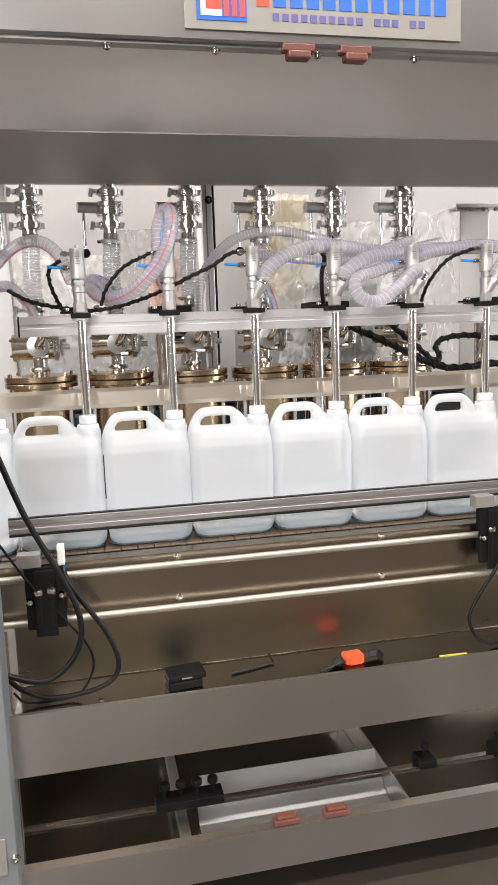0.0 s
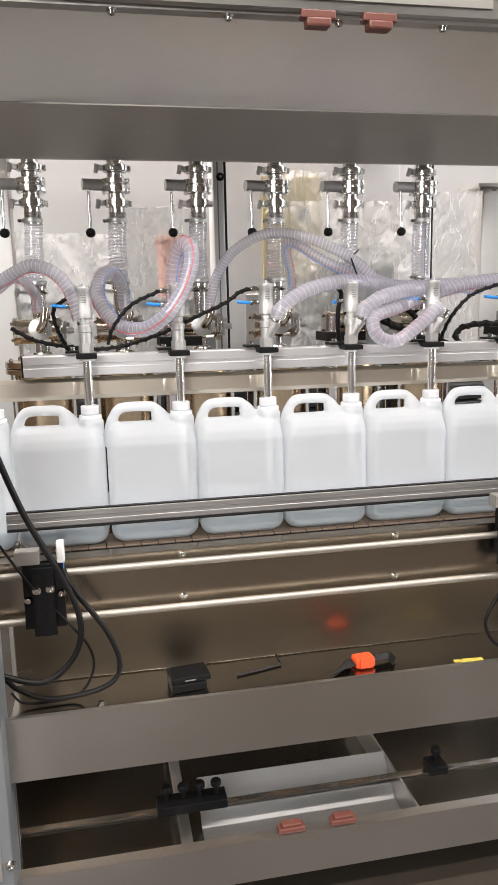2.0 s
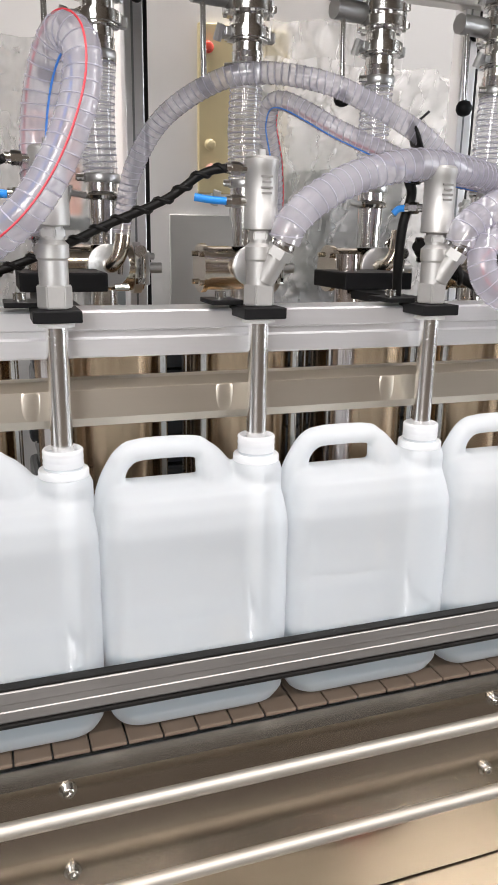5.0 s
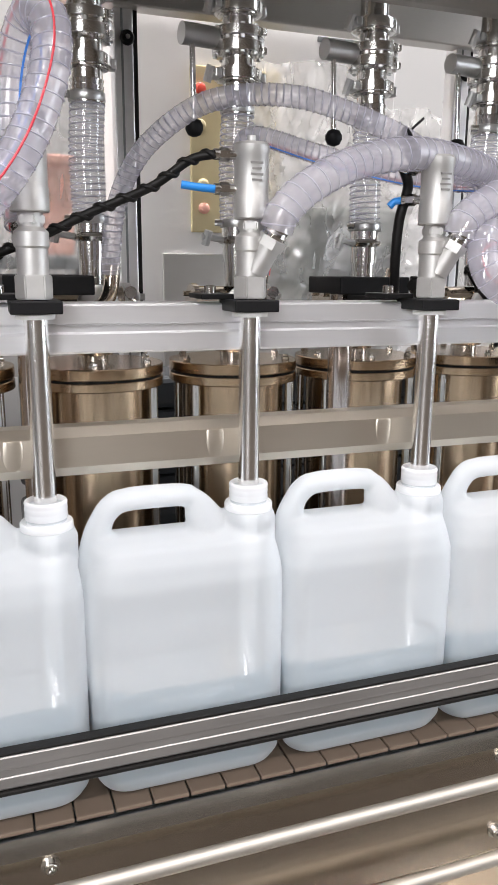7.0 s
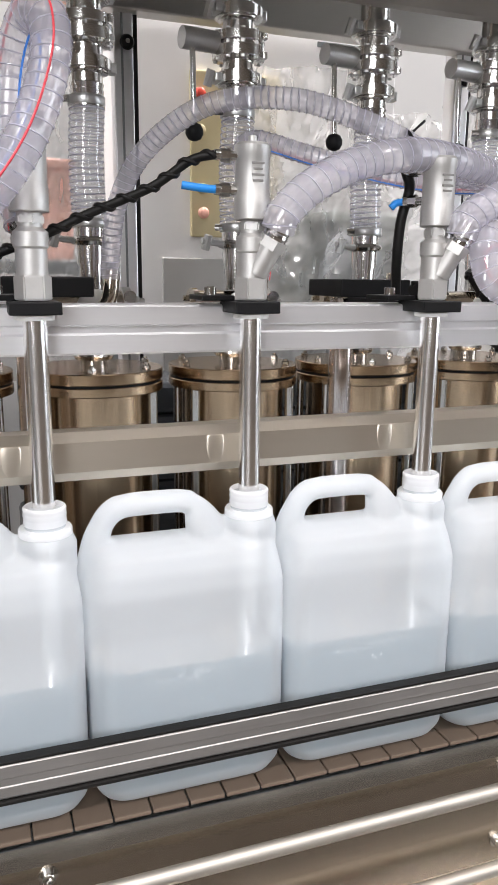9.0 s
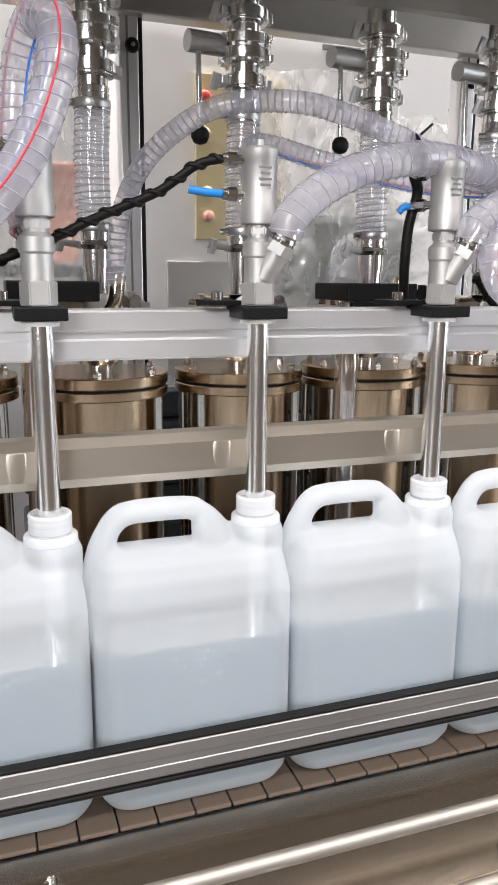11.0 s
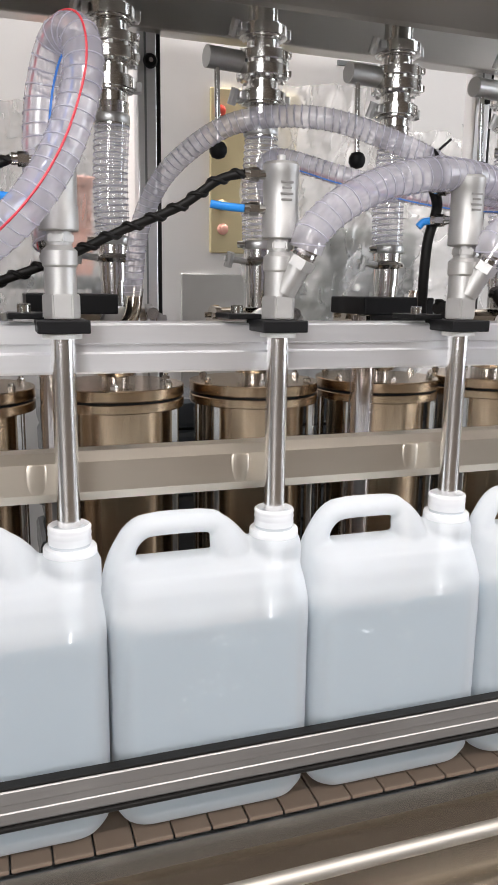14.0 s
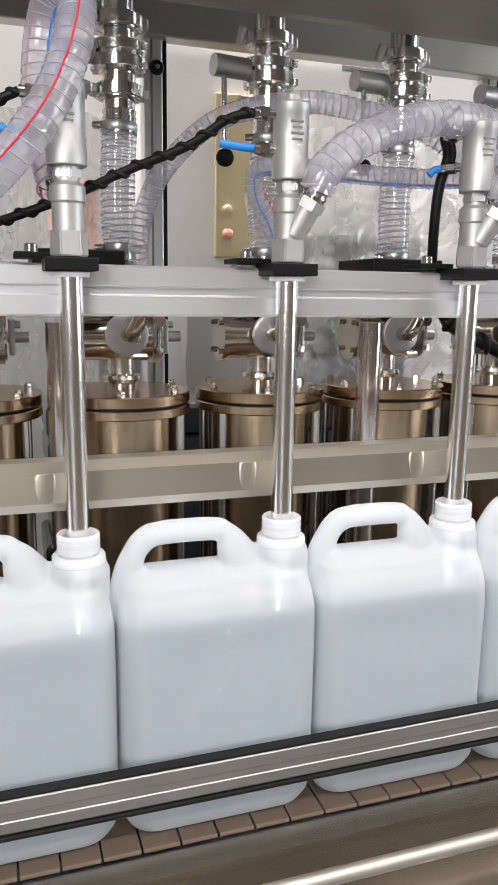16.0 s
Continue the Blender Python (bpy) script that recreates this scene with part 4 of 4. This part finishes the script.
# crumpled stretch film
def film(x0, x1, z0, z1, y, seed, amp=0.03):
    nx, nz = 64, 64
    bm = bmesh.new()
    g = []
    for i in range(nx + 1):
        row = []
        for j in range(nz + 1):
            u, v = i / nx, j / nz
            p = Vector((x0 + (x1 - x0) * u, y, z0 + (z1 - z0) * v))
            q = Vector((p.x * 9 + seed, p.z * 5, seed * 1.7))
            fold = abs(noise.noise(q)) + 0.5 * abs(noise.noise(q * 2.3)) + 0.3 * abs(noise.noise(q * 5.1)) + 0.1 * abs(noise.noise(q * 11.3 + Vector((0, p.x * 30, 0))))
            p.y += amp * (fold - 0.4) * 2
            p.z += 0.02 * noise.noise(Vector((u * 4 + seed, v, 0))) * (1 if j in (0, nz) else 0.4)
            p.x += 0.015 * noise.noise(Vector((v * 5, u + seed, 3)))
            row.append(bm.verts.new(p))
        g.append(row)
    for i in range(nx):
        for j in range(nz):
            bm.faces.new((g[i][j], g[i + 1][j], g[i + 1][j + 1], g[i][j + 1]))
    return tagged(part("stretch_film", bm, FILM, smooth=60), "crumpled clear stretch film hanging behind the valves", "plastic film", "films")


film(-0.62, -0.15, 1.15, 1.56, 0.78, 1.0, 0.05)
film(-0.16, 0.10, 1.15, 1.62, 0.64, 4.2, 0.05)
film(0.44, 0.74, 1.25, 1.80, 1.04, 7.7, 0.03)
film(0.40, 0.84, 1.15, 1.66, 0.79, 11.3, 0.05)
film(0.88, 1.1, 1.2, 1.7, 0.85, 15.1, 0.04)

# ---- sign on the hood ----
sign = thing("sign_board", "pale metal sign board with blue and red company emblem", "sign", pose(0.265, -0.2035, 0))
part("plate", B(-0.292, 0.292, 0, 0.003, 1.888, 2.06, bevel=0.001), SIGN, sign)
em = part("emblem", B(-0.268, -0.168, -0.0015, 0.0, 1.905, 2.0, bevel=0), SIGN_BLUE, sign, "blue square emblem with red and white blocks")
part("emblem_block", B(-0.260, -0.218, -0.0025, -0.0015, 1.913, 1.992, bevel=0), WHITE, em)
for a in ((-0.250, -0.218, 1.925, 1.945), (-0.250, -0.218, 1.958, 1.978)):
    part("emblem_block", B(a[0], a[1], -0.0033, -0.0025, a[2], a[3], bevel=0), SIGN_RED, em)
for a in (-0.214, -0.198, -0.182):
    part("emblem_block", B(a, a + 0.010, -0.0025, -0.0015, 1.913, 1.992, bevel=0), SIGN_RED, em)
for i in range(12):
    x = -0.148 + 0.0345 * i
    part("letter_bar", B(x, x + 0.026, -0.0012, 0.0, 1.935, 1.985, bevel=0), SIGN_RED if i == 0 else SIGN_BLUE, sign)
for i in range(17):
    if i not in (10, 14):
        x = -0.115 + 0.0195 * i
        part("small_letter_bar", B(x, x + 0.013, -0.0012, 0.0, 1.9095, 1.9235, bevel=0), SIGN_INK, sign)


# ---- sensor brackets and cables at the conveyor ----
def bracket(x, z):
    b = thing("sensor_bracket", "black slotted bracket with a photo sensor on the rails", "bracket", pose(x, -0.118, z), group="sensor brackets")
    pt = part("plate", B(-0.042, 0.042, -0.010, 0.0, -0.07, 0.07, bevel=0.002), BLACK, b)
    part("front_plate", B(-0.024, 0.022, -0.018, -0.010, -0.085, 0.065, bevel=0.003), BLACK, b)
    for sx in (-0.014, 0.012):
        part("slot", B(sx - 0.004, sx + 0.004, -0.0195, -0.018, -0.06, 0.05, bevel=0), RUBBER, b)
    for bx, bz in ((-0.014, 0.016), (0.013, 0.018), (-0.033, -0.006), (0.034, 0.004)):
        bolt_head((bx, -0.019 if abs(bx) < 0.02 else -0.010, bz), 0.006, FRONT, parent=b)
    part("rail_clamp", B(-0.03, 0.03, 0.0, 0.034, -0.055, 0.06, bevel=0.002), BLACK, b)
    part("angle", B(-0.055, -0.005, -0.012, 0.02, 0.07, 0.10, bevel=0.002), SIGN, b)
    s = part("sensor", B(0.03, 0.046, -0.012, 0.012, 0.07, 0.115, bevel=0.003), WHITE, b, "white photo sensor")
    part("plug", R((0.038, 0, 0.07), (0.04, -0.004, 0.045), 0.005, 12), BLUE, s)
    return b


bracket(-0.376, 0.742)
bracket(0.70, 0.785)


def cable(pts, r, label="loose black cable hanging over the tray"):
    return tagged(part("cable", sweep(bmesh.new(), spline(pts, 10), r, 10), RUBBER, smooth=60), label, "cable", "cables")


cable([(-0.47, -0.17, 1.12), (-0.448, -0.16, 1.065), (-0.421, -0.16, 0.983), (-0.392, -0.16, 0.908), (-0.342, -0.16, 0.804), (-0.311, -0.16, 0.725), (-0.306, -0.16, 0.66), (-0.331, -0.16, 0.605), (-0.387, -0.16, 0.567), (-0.455, -0.16, 0.585), (-0.50, -0.15, 0.61)], 0.0065)
cable([(-0.337, -0.115, 0.80), (-0.322, -0.14, 0.769), (-0.298, -0.14, 0.728), (-0.254, -0.14, 0.658), (-0.23, -0.14, 0.588), (-0.244, -0.14, 0.543), (-0.299, -0.14, 0.521), (-0.384, -0.14, 0.518), (-0.442, -0.14, 0.546), (-0.469, -0.14, 0.577)], 0.0058)
cable([(-0.47, -0.135, 0.885), (-0.402, -0.135, 0.772), (-0.337, -0.13, 0.687), (-0.292, -0.12, 0.615), (-0.287, -0.12, 0.56), (-0.320, -0.125, 0.512), (-0.374, -0.13, 0.505), (-0.434, -0.13, 0.509), (-0.46, -0.12, 0.53)], 0.0028)
cable([(0.715, -0.125, 0.74), (0.700, -0.14, 0.71), (0.657, -0.14, 0.649), (0.625, -0.14, 0.587), (0.641, -0.14, 0.537), (0.68, -0.14, 0.51), (0.75, -0.13, 0.507), (0.85, -0.12, 0.506)], 0.0045)


def loom(pts, r):
    line = spline(pts, 10)
    ob = tagged(part("cable_loom", sweep(bmesh.new(), line, r * 0.85, 10), RUBBER, smooth=60), "black spiral-wrapped cable loom behind the bar", "cable", "cables")
    part("spiral_wrap", sweep(bmesh.new(), helix(line, r * 0.85, r * 3.6), r * 0.4, 6), RUBBER, ob, smooth=60)


loom([(0.44, 0.20, 1.315), (0.471, 0.22, 1.297), (0.563, 0.22, 1.256), (0.666, 0.22, 1.205), (0.754, 0.22, 1.177), (0.861, 0.22, 1.181), (0.96, 0.22, 1.19)], 0.011)
loom([(0.56, 0.25, 1.34), (0.593, 0.25, 1.301), (0.663, 0.25, 1.243), (0.716, 0.25, 1.20), (0.742, 0.26, 1.205), (0.735, 0.27, 1.241), (0.768, 0.27, 1.261), (0.84, 0.26, 1.266), (0.936, 0.25, 1.25)], 0.009)

# ---- things lying in the tray ----
TF = 0.4988
wallet = thing("black_case", "small black plastic case with a loose lid", "case", pose(-0.082, -0.117, TF, 0, 0, 6))
part("base", B(-0.042, 0.036, -0.03, 0.03, 0, 0.018, bevel=0.003), BLACK, wallet)
lid = part("lid", B(-0.042, 0.046, -0.028, 0.034, 0.019, 0.033, bevel=0.003), BLACK, wallet)
part("label_bar", B(-0.012, 0.012, -0.0285, -0.0278, 0.024, 0.027, bevel=0), SIGN, lid)
key = spline([(0, 0, 0.003), (0.05, 0, 0.003), (0.105, 0, 0.003), (0.112, 0.002, 0.004), (0.114, 0.012, 0.008), (0.114, 0.028, 0.016)], 6)
k = tagged(part("hex_key", sweep(bmesh.new(), key, 0.0028, 6), RUBBER), "long black steel hex key lying in the tray", "hex key")
k.matrix_basis = pose(0.031, -0.105, TF, 0, 0, 14)
ks = thing("hex_key_set", "folding hex key set with an orange plastic holder", "tool", pose(0.32, -0.125, TF, 0, 0, 4))
part("holder", B(-0.018, 0.03, -0.019, 0.019, 0.002, 0.026, bevel=0.006), ORANGE, ks, "orange plastic holder")
part("holder_grip", B(-0.01, 0.022, -0.0225, -0.017, 0.004, 0.03, bevel=0.002), ORANGE, ks)
for i in range(7):
    o = 0.0046 * (i - 3)
    tip = -0.09 + 0.009 * i
    pts = [(tip, o * 1.3 - 0.012, 0.006), (-0.03, o, 0.011), (0.03, o, 0.014), (0.056 + 0.003 * i, o + 0.004, 0.014), (0.064 + 0.003 * i, o + 0.001, 0.0125), (0.067 + 0.003 * i, o - 0.016, 0.008)]
    part("hex_key", sweep(bmesh.new(), spline(pts, 5), 0.0017 + 0.00022 * i, 6), RUBBER, ks)
yt = thing("yellow_clip", "small flat yellow plastic clip lying in the tray", "clip", pose(0.58, -0.165, TF, 0, 0, -4))
part("body", B(-0.026, 0.026, -0.007, 0.007, 0, 0.006, bevel=0.002), YELLOW, yt)
part("tongue", B(-0.045, -0.028, -0.005, 0.005, 0.002, 0.006, bevel=0.001), YELLOW, yt)


def bar_height(t):
    """Height of the carriage's top over the clip."""
    key = [(0, 1.350), (0.25, 1.305), (0.5, 1.268), (0.75, 1.24), (1.0, 1.232), (1.5, 1.232), (3.0, 1.232), (4.0, 1.236), (4.5, 1.241), (5.0, 1.252), (5.5, 1.265), (6.3, 1.287), (7.0, 1.3), (7.5, 1.303), (12.0, 1.303), (15.6, 1.303), (15.75, 1.318), (16.0, 1.364)]
    for (a, u), (b, v) in zip(key, key[1:]):
        if t <= b:
            return u + (v - u) * (t - a) / (b - a)
    return key[-1][1]


def level(t):
    return min(0.954 + 0.0148 * (t - 9.0), 1.0055 + 0.0085 * (t - 12.5)) - BELT - SUMP


TIMES = [0, 0.25, 0.5, 0.75, 1.0, 1.5, 2, 3, 4, 4.5, 5, 5.5, 6, 6.5, 7, 7.5, 8, 9, 10, 11, 12, 13, 14, 15, 15.6, 15.75, 15.9, 16]


def motions():
    walk(carriage, [(t, pose(0, 0, bar_height(t))) for t in TIMES])
    for ob, pivot, end, ref, mode in HOSES:
        d = Vector(end) - Vector(pivot)
        flat = math.hypot(d.x, d.y)
        axis = Vector((-d.y, d.x, 0)).normalized()
        rows = []
        for t in TIMES:
            dz = bar_height(t) - ref
            if mode == "shift":
                rows.append((t, Matrix.Translation(Vector(pivot) + Vector((0, 0, dz)))))
            else:
                a = math.atan2(d.z, flat) - math.atan2(d.z + dz, flat)
                rows.append((t, Matrix.Translation(pivot) @ Matrix.Rotation(a, 4, axis)))
        walk(ob, rows)
    walk(tie, [(t, pose(0.395, 0.15, 1.437 + 0.75 * (bar_height(t) - 1.25))) for t in TIMES])
    seconds = [0, 1, 2, 3, 4, 5, 6, 7, 8, 9, 10, 11, 12, 12.5, 13, 14, 15, 16]
    for stack, froth in LIQUIDS:
        walk(froth, [(t, pose(0, 0, max(THICK, level(t)))) for t in seconds])
        for i, layer in enumerate(stack):
            walk(layer, [(t, pose(0, 0, 0.0001 * i + max(0.0, min(i * THICK, level(t) - THICK)))) for t in seconds])


motions()
